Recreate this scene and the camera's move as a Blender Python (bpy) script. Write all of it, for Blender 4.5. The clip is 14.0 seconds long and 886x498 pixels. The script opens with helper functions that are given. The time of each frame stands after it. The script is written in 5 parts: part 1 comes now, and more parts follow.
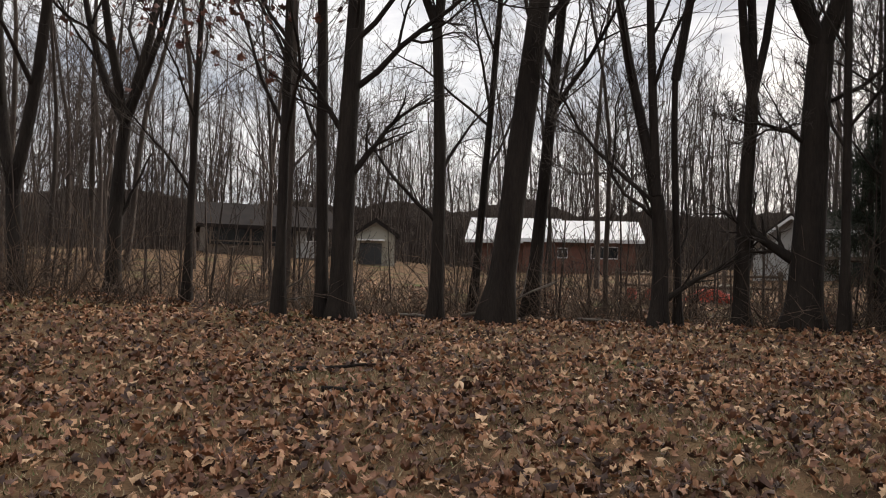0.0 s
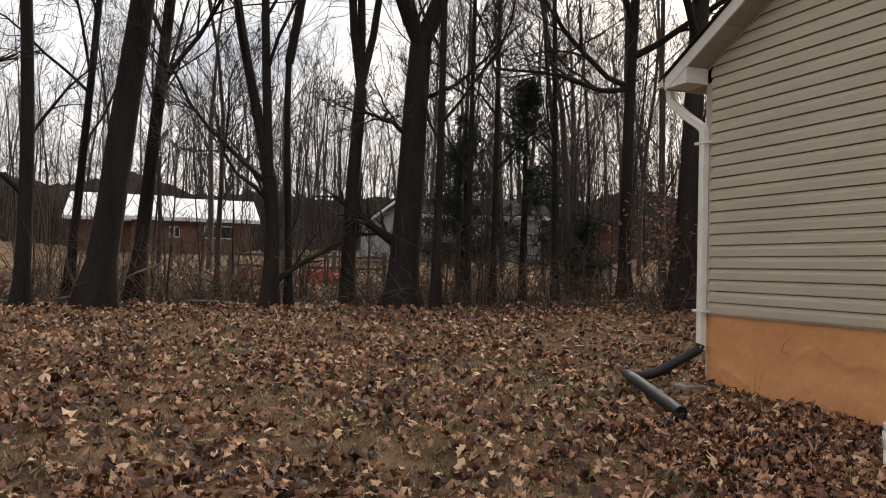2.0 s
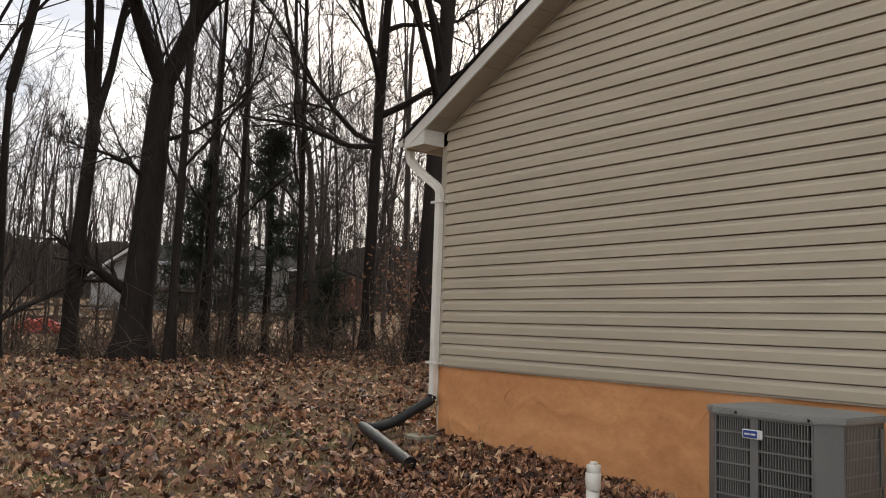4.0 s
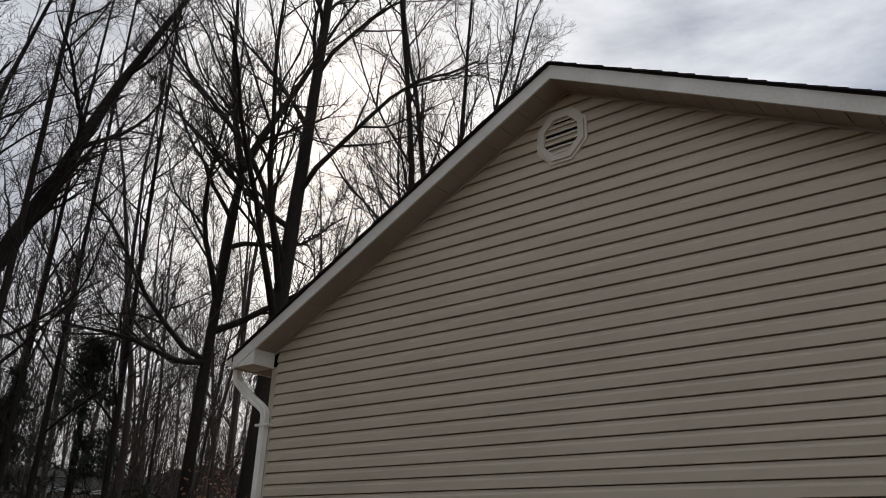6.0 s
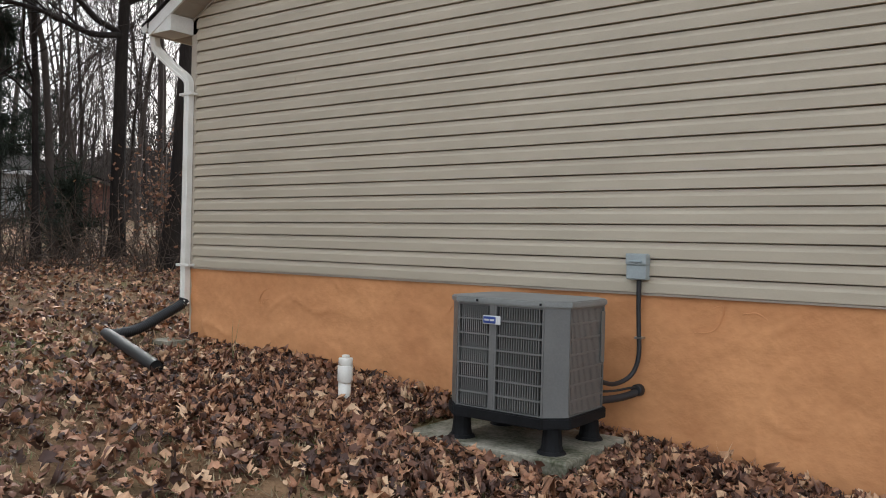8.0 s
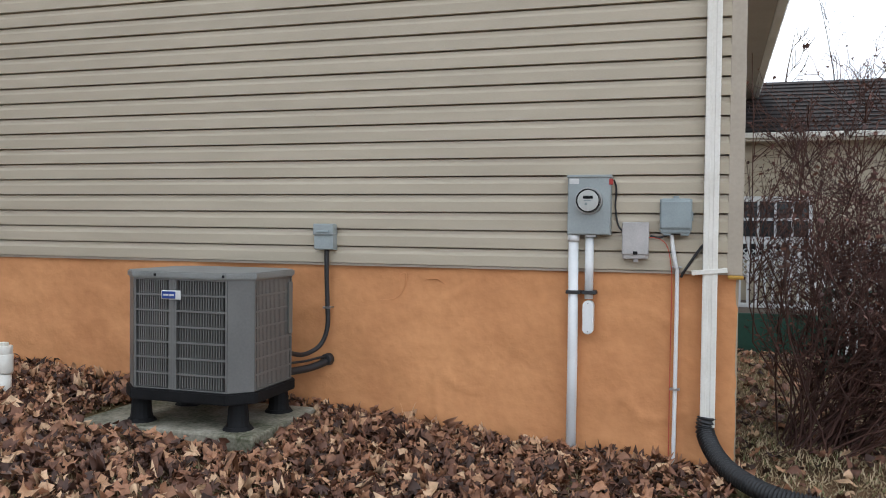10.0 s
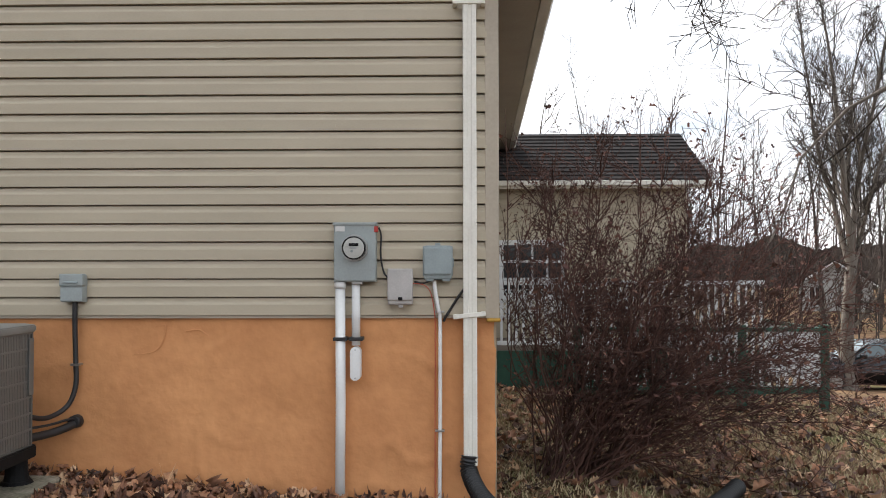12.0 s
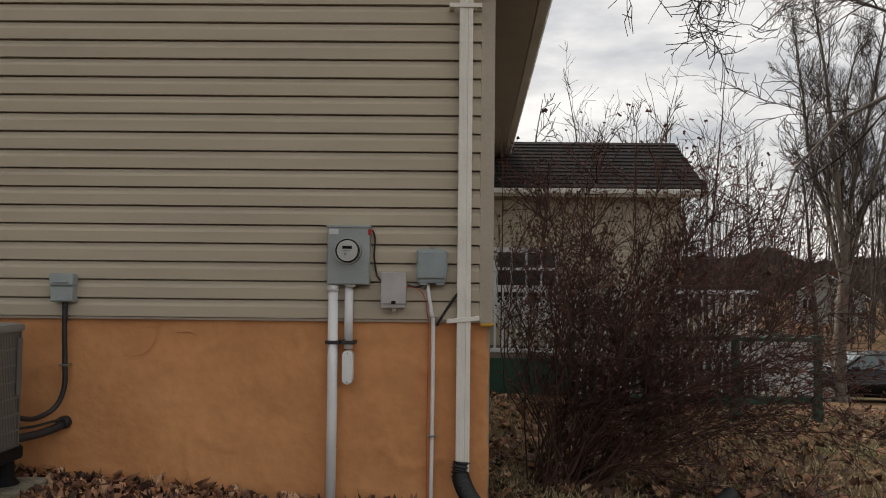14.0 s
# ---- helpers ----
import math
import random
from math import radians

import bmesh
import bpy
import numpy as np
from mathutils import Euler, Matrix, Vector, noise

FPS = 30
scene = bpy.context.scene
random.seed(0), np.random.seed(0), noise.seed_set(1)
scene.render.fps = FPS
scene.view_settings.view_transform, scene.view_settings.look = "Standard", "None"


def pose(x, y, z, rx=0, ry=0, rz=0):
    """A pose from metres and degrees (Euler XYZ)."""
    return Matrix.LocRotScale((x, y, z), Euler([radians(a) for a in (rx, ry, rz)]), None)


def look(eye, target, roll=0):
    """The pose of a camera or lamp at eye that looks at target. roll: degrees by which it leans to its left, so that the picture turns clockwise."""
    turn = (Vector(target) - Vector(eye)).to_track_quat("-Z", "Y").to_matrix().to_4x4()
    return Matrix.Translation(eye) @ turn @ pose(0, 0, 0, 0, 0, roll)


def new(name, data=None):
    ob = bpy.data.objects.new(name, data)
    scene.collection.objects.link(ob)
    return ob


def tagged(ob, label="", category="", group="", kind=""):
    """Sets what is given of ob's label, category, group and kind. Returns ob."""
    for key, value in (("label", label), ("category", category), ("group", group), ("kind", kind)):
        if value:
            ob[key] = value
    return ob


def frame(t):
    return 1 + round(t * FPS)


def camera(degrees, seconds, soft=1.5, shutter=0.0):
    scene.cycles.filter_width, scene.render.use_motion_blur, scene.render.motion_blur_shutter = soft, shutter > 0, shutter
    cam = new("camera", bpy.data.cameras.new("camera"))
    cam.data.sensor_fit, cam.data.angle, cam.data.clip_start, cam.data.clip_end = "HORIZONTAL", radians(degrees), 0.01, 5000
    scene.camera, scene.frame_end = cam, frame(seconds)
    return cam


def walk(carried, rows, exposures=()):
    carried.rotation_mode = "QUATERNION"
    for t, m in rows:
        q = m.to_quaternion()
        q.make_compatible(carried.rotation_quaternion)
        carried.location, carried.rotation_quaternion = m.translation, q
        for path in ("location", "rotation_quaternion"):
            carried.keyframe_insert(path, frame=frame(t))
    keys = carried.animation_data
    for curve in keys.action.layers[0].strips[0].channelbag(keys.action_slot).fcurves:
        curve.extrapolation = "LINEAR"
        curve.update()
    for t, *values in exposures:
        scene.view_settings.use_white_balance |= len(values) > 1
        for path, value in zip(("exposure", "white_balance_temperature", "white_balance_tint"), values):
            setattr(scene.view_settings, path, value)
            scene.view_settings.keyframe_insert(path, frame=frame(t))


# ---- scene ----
cam = camera(56.39, 14.0, soft=1.0)
PATH = [
    (0, -0.425, -6.178, 1.613, 92.095, -1.477, 95.754),
    (0.5, -0.492, -6.149, 1.602, 91.842, -1.463, 89.026),
    (1, -0.534, -6.115, 1.607, 91.449, -1.432, 81.580),
    (1.5, -0.513, -6.103, 1.613, 91.267, -1.315, 75.260),
    (2, -0.499, -6.089, 1.628, 91.362, -1.371, 69.596),
    (2.5, -0.492, -6.069, 1.619, 91.825, -1.501, 64.595),
    (3, -0.489, -6.035, 1.603, 92.052, -1.413, 60.284),
    (3.5, -0.480, -6.008, 1.607, 92.497, -1.314, 55.981),
    (4, -0.447, -5.980, 1.634, 95.427, -1.897, 52.347),
    (4.2, -0.449, -5.961, 1.645, 97.580, -2.243, 50.679),
    (4.6, -0.442, -5.960, 1.647, 102.130, -2.255, 47.656),
    (5, -0.425, -5.957, 1.653, 106.573, -2.284, 45.191),
    (5.4, -0.404, -5.953, 1.660, 110.012, -2.319, 43.176),
    (5.8, -0.386, -5.949, 1.666, 111.553, -2.351, 41.504),
    (6.3, -0.375, -5.947, 1.670, 109.445, -2.369, 39.734),
    (6.5, -0.386, -5.933, 1.659, 107.495, -2.250, 39.072),
    (6.7, -0.417, -5.879, 1.636, 104.571, -2.113, 38.317),
    (6.8, -0.434, -5.852, 1.629, 102.803, -2.202, 37.838),
    (7, -0.438, -5.848, 1.594, 99.391, -1.923, 37.178),
    (7.2, -0.444, -5.844, 1.568, 96.432, -1.597, 36.693),
    (7.6, -0.441, -5.835, 1.557, 91.887, -1.525, 36.309),
    (8, -0.433, -5.812, 1.530, 89.603, -1.352, 36.448),
    (8.4, -0.424, -5.785, 1.497, 88.851, -1.139, 36.135),
    (8.8, -0.415, -5.761, 1.467, 88.902, -0.950, 34.395),
    (9.3, -0.410, -5.747, 1.451, 88.981, -0.842, 28.726),
    (9.5, -0.382, -5.717, 1.465, 88.846, -0.802, 25.454),
    (10, -0.312, -5.668, 1.462, 88.582, -0.658, 16.606),
    (10.5, -0.307, -5.654, 1.430, 88.348, -0.393, 8.379),
    (11, -0.280, -5.645, 1.435, 87.943, -0.284, 3.899),
    (11.5, -0.268, -5.651, 1.445, 88.295, -0.187, 2.132),
    (12, -0.255, -5.667, 1.498, 91.570, 0.105, 1.107),
    (12.5, -0.254, -5.680, 1.541, 97.361, 0.150, 1.020),
    (13, -0.248, -5.684, 1.555, 100.496, 0.091, 1.049),
    (13.5, -0.251, -5.684, 1.536, 99.320, -0.249, 0.923),
    (14, -0.256, -5.636, 1.471, 92.129, -0.592, 0.673),
]
EXPOSURES = [(0.0, 0.32, 6800, 12), (1.5, 0.47, 6850, 12), (3.0, 0.65, 6800, 11), (4.2, 0.73, 6700, 11), (6.4, -0.33, 6150, 10), (7.0, -0.01, 6600, 11), (7.3, 0.39, 6400, 10),
             (9.3, 1.37, 6000, 9), (10.5, 1.17, 6000, 9), (11.6, 1.17, 6300, 10), (12.5, 0.59, 6500, 10), (13.0, -0.11, 6700, 10), (13.5, -0.29, 6800, 10), (14.0, 0.09, 6900, 11)]
walk(cam, [(r[0], pose(*r[1:])) for r in PATH], EXPOSURES)

# ---- sky and sun ----
SUN_AZ, SUN_EL = radians(-50), radians(28)
world = bpy.data.worlds.new("sky")
scene.world = world
world.use_nodes = True
wn, wl = world.node_tree.nodes, world.node_tree.links
wn.clear()
sky = wn.new("ShaderNodeTexSky")
sky.sky_type = "NISHITA"
sky.sun_disc = False
sky.sun_elevation = SUN_EL
sky.sun_rotation = SUN_AZ
sky.dust_density = 3.0
wc = wn.new("ShaderNodeTexCoord")
wmap = wn.new("ShaderNodeMapping")
wmap.inputs["Scale"].default_value = (1.0, 1.0, 3.2)
cloud = wn.new("ShaderNodeTexNoise")
cloud.inputs["Scale"].default_value = 2.6
cloud.inputs["Detail"].default_value = 9.0
cloud.inputs["Roughness"].default_value = 0.58
cramp = wn.new("ShaderNodeValToRGB")
cramp.color_ramp.elements[0].position, cramp.color_ramp.elements[0].color = 0.36, (0.36, 0.40, 0.47, 1)
cramp.color_ramp.elements[1].position, cramp.color_ramp.elements[1].color = 0.60, (1.0, 1.0, 1.0, 1)
mixw = wn.new("ShaderNodeMix")
mixw.data_type = "RGBA"
mixw.inputs["Factor"].default_value = 0.82
cloudgain = wn.new("ShaderNodeVectorMath")
cloudgain.operation = "SCALE"
cloudgain.inputs["Scale"].default_value = 10.5
wbg = wn.new("ShaderNodeBackground")
wbg.inputs["Strength"].default_value = 0.1
wout = wn.new("ShaderNodeOutputWorld")
wl.new(wc.outputs["Generated"], wmap.inputs["Vector"])
wl.new(wmap.outputs["Vector"], cloud.inputs["Vector"])
wl.new(cloud.outputs["Fac"], cramp.inputs["Fac"])
wl.new(cramp.outputs["Color"], cloudgain.inputs[0])
wl.new(sky.outputs["Color"], mixw.inputs["A"])
wl.new(cloudgain.outputs["Vector"], mixw.inputs["B"])
wl.new(mixw.outputs["Result"], wbg.inputs["Color"])
wl.new(wbg.outputs["Background"], wout.inputs["Surface"])

sun = new("sun", bpy.data.lights.new("sun", "SUN"))
sun.data.energy, sun.data.angle, sun.data.color = 4.3, radians(50), (1.0, 0.95, 0.88)
sun.matrix_world = look((0, 0, 30), (30 * math.sin(-SUN_AZ), -30 * math.cos(SUN_AZ), 30 - 30 * math.tan(SUN_EL)))


# ---- materials ----
def mat(name, col, col2=None, rough=0.7, scale=8.0, fine=60.0, bump=0.15, metal=0.0, stretch=(1, 1, 1), dist=0.01, spread=0.5, island=0.0, spec=0.5):
    """Two-scale procedural surface: a broad stain and a fine grain, with relief."""
    m = bpy.data.materials.new(name)
    m.use_nodes = True
    n, l = m.node_tree.nodes, m.node_tree.links
    b = n["Principled BSDF"]
    b.inputs["Roughness"].default_value, b.inputs["Metallic"].default_value = rough, metal
    b.inputs["Specular IOR Level"].default_value = spec
    col2 = col2 or tuple(c * 0.6 for c in col)
    tc, mp = n.new("ShaderNodeTexCoord"), n.new("ShaderNodeMapping")
    mp.inputs["Scale"].default_value = stretch
    l.new(tc.outputs["Object"], mp.inputs["Vector"])
    big, small = n.new("ShaderNodeTexNoise"), n.new("ShaderNodeTexNoise")
    big.inputs["Scale"].default_value, big.inputs["Detail"].default_value = scale, 5
    small.inputs["Scale"].default_value, small.inputs["Detail"].default_value = fine, 4
    for t in (big, small):
        l.new(mp.outputs["Vector"], t.inputs["Vector"])
    add = n.new("ShaderNodeMath")
    add.operation = "MULTIPLY_ADD"
    l.new(small.outputs["Fac"], add.inputs[0])
    add.inputs[1].default_value = 0.5
    l.new(big.outputs["Fac"], add.inputs[2])
    r = n.new("ShaderNodeMapRange")
    r.inputs["From Min"].default_value, r.inputs["From Max"].default_value = 0.75 - spread * 0.5, 0.75 + spread * 0.5
    l.new(add.outputs[0], r.inputs["Value"])
    mx = n.new("ShaderNodeMix")
    mx.data_type = "RGBA"
    mx.inputs["A"].default_value, mx.inputs["B"].default_value = (*col2, 1), (*col, 1)
    l.new(r.outputs["Result"], mx.inputs["Factor"])
    res = mx.outputs["Result"]
    if island:
        g, hs = n.new("ShaderNodeNewGeometry"), n.new("ShaderNodeHueSaturation")
        mr = n.new("ShaderNodeMapRange")
        mr.inputs["To Min"].default_value, mr.inputs["To Max"].default_value = 1 - island, 1 + island
        l.new(g.outputs["Random Per Island"], mr.inputs["Value"])
        l.new(mr.outputs["Result"], hs.inputs["Value"])
        l.new(res, hs.inputs["Color"])
        res = hs.outputs["Color"]
    l.new(res, b.inputs["Base Color"])
    if bump:
        bp = n.new("ShaderNodeBump")
        bp.inputs["Strength"].default_value, bp.inputs["Distance"].default_value = bump, dist
        l.new(add.outputs[0], bp.inputs["Height"])
        l.new(bp.outputs["Normal"], b.inputs["Normal"])
    return m


def leaf_mat(name, cols, rough=0.65):
    """Dead leaves: each leaf takes its own tone from a ramp."""
    m = mat(name, (0.3, 0.2, 0.1), rough=rough, scale=30, fine=150, bump=0.2, dist=0.003)
    n, l = m.node_tree.nodes, m.node_tree.links
    g, rp, mu = n.new("ShaderNodeNewGeometry"), n.new("ShaderNodeValToRGB"), n.new("ShaderNodeMix")
    while len(rp.color_ramp.elements) < len(cols):
        rp.color_ramp.elements.new(0.5)
    rp.color_ramp.interpolation = "CONSTANT"
    for i, (e, c) in enumerate(zip(rp.color_ramp.elements, cols)):
        e.position, e.color = i / len(cols), (*c, 1)
    l.new(g.outputs["Random Per Island"], rp.inputs["Fac"])
    b = n["Principled BSDF"]
    old = b.inputs["Base Color"].links[0].from_node
    old.inputs["A"].default_value, old.inputs["B"].default_value = (0.62, 0.6, 0.58, 1), (1, 1, 1, 1)
    mu.data_type, mu.blend_type = "RGBA", "MULTIPLY"
    mu.inputs["Factor"].default_value = 1.0
    l.new(rp.outputs["Color"], mu.inputs["A"])
    l.new(old.outputs["Result"], mu.inputs["B"])
    l.new(mu.outputs["Result"], b.inputs["Base Color"])
    return m


M_SIDING = mat("vinyl_siding", (0.474, 0.412, 0.307), (0.394, 0.341, 0.252), 0.5, 0.9, 45, 0.05, stretch=(1, 1, 6), dist=0.002)
M_TRIM = mat("tan_trim", (0.44, 0.38, 0.30), (0.34, 0.295, 0.23), 0.5, 2, 40, 0.04, dist=0.002)
M_STUCCO = mat("orange_stucco", (0.66, 0.315, 0.13), (0.53, 0.235, 0.093), 0.85, 1.3, 14, 0.7, dist=0.02, spread=0.45)
M_WHITE = mat("white_aluminium", (0.70, 0.68, 0.62), (0.54, 0.52, 0.46), 0.45, 3, 50, 0.03, dist=0.002)
M_CREAMVENT = mat("cream_vent_plastic", (0.60, 0.55, 0.45), (0.48, 0.44, 0.36), 0.5, 4, 50, 0.03, dist=0.002)
M_SOFFIT = mat("tan_soffit", (0.36, 0.32, 0.265), (0.29, 0.255, 0.21), 0.55, 2, 50, 0.03, dist=0.002)
M_SHINGLE = mat("asphalt_shingle", (0.036, 0.032, 0.031), (0.016, 0.015, 0.015), 0.95, 4, 120, 0.6, dist=0.006, spec=0.12)
M_PIPE = mat("white_pvc", (0.80, 0.78, 0.71), (0.66, 0.635, 0.56), 0.4, 4, 60, 0.03, dist=0.002)
M_CONDUIT = mat("grey_pvc_conduit", (0.80, 0.81, 0.80), (0.70, 0.71, 0.70), 0.45, 4, 60, 0.03, dist=0.002)
M_BOX = mat("grey_painted_steel", (0.33, 0.37, 0.365), (0.26, 0.29, 0.285), 0.42, 5, 80, 0.04, dist=0.002)
M_BOX2 = mat("faded_grey_plastic", (0.30, 0.35, 0.355), (0.22, 0.26, 0.265), 0.6, 6, 80, 0.06, dist=0.002)
M_WBOX = mat("chalky_grey_plastic", (0.50, 0.48, 0.46), (0.36, 0.345, 0.33), 0.7, 7, 90, 0.1, dist=0.002)
M_BLACK = mat("black_corrugated_plastic", (0.016, 0.017, 0.018), (0.010, 0.010, 0.010), 0.55, 5, 60, 0.1, dist=0.002)
M_CABLE = mat("black_cable", (0.025, 0.025, 0.027), (0.012, 0.012, 0.012), 0.55, 6, 60, 0.05)
M_AC = mat("ac_grey_paint", (0.155, 0.155, 0.145), (0.115, 0.115, 0.108), 0.45, 3, 70, 0.04, dist=0.002)
M_ACTOP = mat("ac_top_paint", (0.25, 0.255, 0.24), (0.17, 0.175, 0.165), 0.5, 3, 70, 0.04, dist=0.002)
# black of the plastic parts, also used as painted shade inside the cabinet
M_ACDARK = mat("black_parts_and_inner_shade", (0.014, 0.014, 0.015), (0.007, 0.007, 0.007), 0.7, 8, 90, 0.05, spec=0.15)
M_CONC = mat("mossy_concrete", (0.36, 0.33, 0.26), (0.06, 0.065, 0.03), 0.9, 4, 40, 0.6, dist=0.008, spread=0.4)
M_BLUE = mat("blue_badge", (0.02, 0.06, 0.28), (0.015, 0.04, 0.2), 0.35, 5, 50, 0.0)
M_PAPER = mat("white_sticker", (0.66, 0.66, 0.64), (0.52, 0.52, 0.5), 0.6, 9, 90, 0.0)
M_RED = mat("red_tag", (0.45, 0.03, 0.02), (0.3, 0.02, 0.015), 0.5, 9, 60, 0.0)
M_ORANGE = mat("faded_red_tarp", (0.62, 0.10, 0.06), (0.4, 0.06, 0.04), 0.6, 3, 30, 0.4)
M_CHROME = mat("dull_metal", (0.42, 0.42, 0.41), (0.28, 0.28, 0.27), 0.35, 8, 90, 0.05, metal=0.9)
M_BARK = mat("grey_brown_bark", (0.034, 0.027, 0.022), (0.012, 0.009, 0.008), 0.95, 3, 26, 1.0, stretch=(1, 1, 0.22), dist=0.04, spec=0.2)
M_TWIG = mat("dark_twigs", (0.06, 0.048, 0.04), (0.03, 0.024, 0.02), 0.9, 2, 20, 0.0, island=0.35, spec=0.2)
M_PALEBARK = mat("pale_bark", (0.20, 0.175, 0.15), (0.09, 0.078, 0.066), 0.95, 3, 26, 1.0, stretch=(1, 1, 0.22), dist=0.04, spec=0.2)
M_FARWOOD = mat("far_wood", (0.075, 0.06, 0.051), (0.04, 0.032, 0.028), 0.95, 0.5, 6, 0.0, island=0.4, spec=0.2)
M_BRUSH = mat("brown_brush", (0.12, 0.085, 0.062), (0.05, 0.036, 0.028), 0.9, 2, 20, 0.0, island=0.45, spec=0.2)
M_BUSH = mat("reddish_shrub_twigs", (0.115, 0.058, 0.045), (0.045, 0.026, 0.022), 0.85, 2, 20, 0.0, island=0.4, spec=0.2)
M_NEEDLE = mat("pine_needles", (0.032, 0.042, 0.026), (0.016, 0.022, 0.014), 0.8, 2, 20, 0.0, island=0.4, spec=0.2)
M_LITTER = leaf_mat("leaf_litter", [(0.057, 0.028, 0.018), (0.374, 0.186, 0.098), (0.146, 0.065, 0.038), (0.582, 0.335, 0.184), (0.229, 0.102, 0.057), (0.468, 0.233, 0.123), (0.094, 0.042, 0.025), (0.291, 0.140, 0.078), (0.707, 0.465, 0.279), (0.177, 0.079, 0.045), (0.416, 0.200, 0.107), (0.078, 0.037, 0.025)])
M_COPPER = leaf_mat("copper_leaves", [(0.26, 0.12, 0.06), (0.34, 0.18, 0.09), (0.2, 0.09, 0.05)])
M_DEADLEAF = leaf_mat("dark_dead_leaves", [(0.13, 0.05, 0.038), (0.17, 0.07, 0.045), (0.085, 0.04, 0.032)])
M_GRASS = leaf_mat("winter_grass", [(0.36, 0.27, 0.15), (0.44, 0.34, 0.20), (0.14, 0.17, 0.055), (0.27, 0.20, 0.11), (0.50, 0.40, 0.24)])
M_STRAW = leaf_mat("straw_grass", [(0.55, 0.43, 0.26), (0.62, 0.50, 0.31), (0.24, 0.25, 0.10), (0.46, 0.35, 0.20), (0.68, 0.56, 0.36)])
M_BRICK = mat("red_brick", (0.19, 0.085, 0.06), (0.11, 0.055, 0.042), 0.9, 3, 40, 0.4)
M_METALROOF = mat("white_metal_roof", (0.80, 0.80, 0.80), (0.7, 0.7, 0.7), 0.4, 1, 20, 0.0)
M_HOUSEWHITE = mat("weathered_white_wall", (0.42, 0.42, 0.41), (0.32, 0.32, 0.31), 0.8, 1, 20, 0.1)
M_CREAM = mat("cream_siding", (0.36, 0.34, 0.28), (0.28, 0.26, 0.215), 0.8, 1, 20, 0.1)
M_DARKROOF = mat("dark_far_roof", (0.03, 0.024, 0.022), (0.018, 0.016, 0.016), 0.95, 1, 20, 0.1, spec=0.1)
# near-black for window panes, and for shade painted in open fronts
M_DARKIN = mat("dark_glass_and_opening_shade", (0.02, 0.022, 0.025), (0.012, 0.013, 0.015), 0.15, 1, 20, 0.0)
M_GREEN = mat("green_painted_wood", (0.022, 0.085, 0.055), (0.012, 0.05, 0.032), 0.6, 3, 50, 0.1)
M_RAILWHITE = mat("weathered_white_paint", (0.74, 0.75, 0.75), (0.58, 0.59, 0.6), 0.6, 3, 50, 0.05)
M_OLDWOOD = mat("weathered_wood_and_wall_shade", (0.16, 0.125, 0.095), (0.08, 0.062, 0.048), 0.9, 2, 30, 0.4)
M_CARPAINT = mat("black_car_paint", (0.008, 0.009, 0.012), (0.006, 0.006, 0.008), 0.12, 1, 20, 0.0)
M_GLASS = mat("car_glass", (0.16, 0.20, 0.21), (0.1, 0.13, 0.14), 0.05, 1, 20, 0.0)
M_TYRE = mat("tyre_rubber", (0.02, 0.02, 0.02), (0.012, 0.012, 0.012), 0.85, 6, 60, 0.1)
M_ASPHALT = mat("asphalt", (0.075, 0.073, 0.07), (0.045, 0.045, 0.045), 0.95, 1, 60, 0.2)
M_FACE = mat("meter_face", (0.62, 0.62, 0.58), (0.5, 0.5, 0.47), 0.4, 8, 60, 0.0)
M_FOAM = mat("yellow_foam", (0.55, 0.33, 0.06), (0.4, 0.22, 0.04), 0.8, 9, 90, 0.3)

M_RIDGE = mat("wooded_ridge", (0.115, 0.096, 0.084), (0.05, 0.041, 0.036), 1.0, 0.5, 1.6, 0.0, stretch=(3.0, 3.0, 0.22), spread=0.4, spec=0.0)

M_GLASSY = bpy.data.materials.new("clear_glass")
M_GLASSY.use_nodes = True
gp = M_GLASSY.node_tree.nodes["Principled BSDF"]
gp.inputs["Transmission Weight"].default_value, gp.inputs["Roughness"].default_value, gp.inputs["IOR"].default_value = 1.0, 0.03, 1.2

# ground: winter grass with greener and barer patches
M_GROUND = mat("winter_lawn", (0.22, 0.135, 0.075), (0.055, 0.033, 0.02), 1.0, 2.2, 38, 1.0, dist=0.03, spread=0.42)
gn, gl = M_GROUND.node_tree.nodes, M_GROUND.node_tree.links
gb = gn["Principled BSDF"]
gb.inputs["Specular IOR Level"].default_value = 0.1
gold = gb.inputs["Base Color"].links[0].from_node
gmask = gn.new("ShaderNodeTexNoise")
gmask.inputs["Scale"].default_value, gmask.inputs["Detail"].default_value = 0.55, 6
gmr = gn.new("ShaderNodeMapRange")
gmr.inputs["From Min"].default_value, gmr.inputs["From Max"].default_value = 0.56, 0.72
gtc = gn.new("ShaderNodeTexCoord")
gl.new(gtc.outputs["Object"], gmask.inputs["Vector"])
gl.new(gmask.outputs["Fac"], gmr.inputs["Value"])
gmx = gn.new("ShaderNodeMix")
gmx.data_type = "RGBA"
gmx.inputs["B"].default_value = (0.085, 0.10, 0.035, 1)
gl.new(gold.outputs["Result"], gmx.inputs["A"])
gl.new(gmr.outputs["Result"], gmx.inputs["Factor"])
gl.new(gmx.outputs["Result"], gb.inputs["Base Color"])


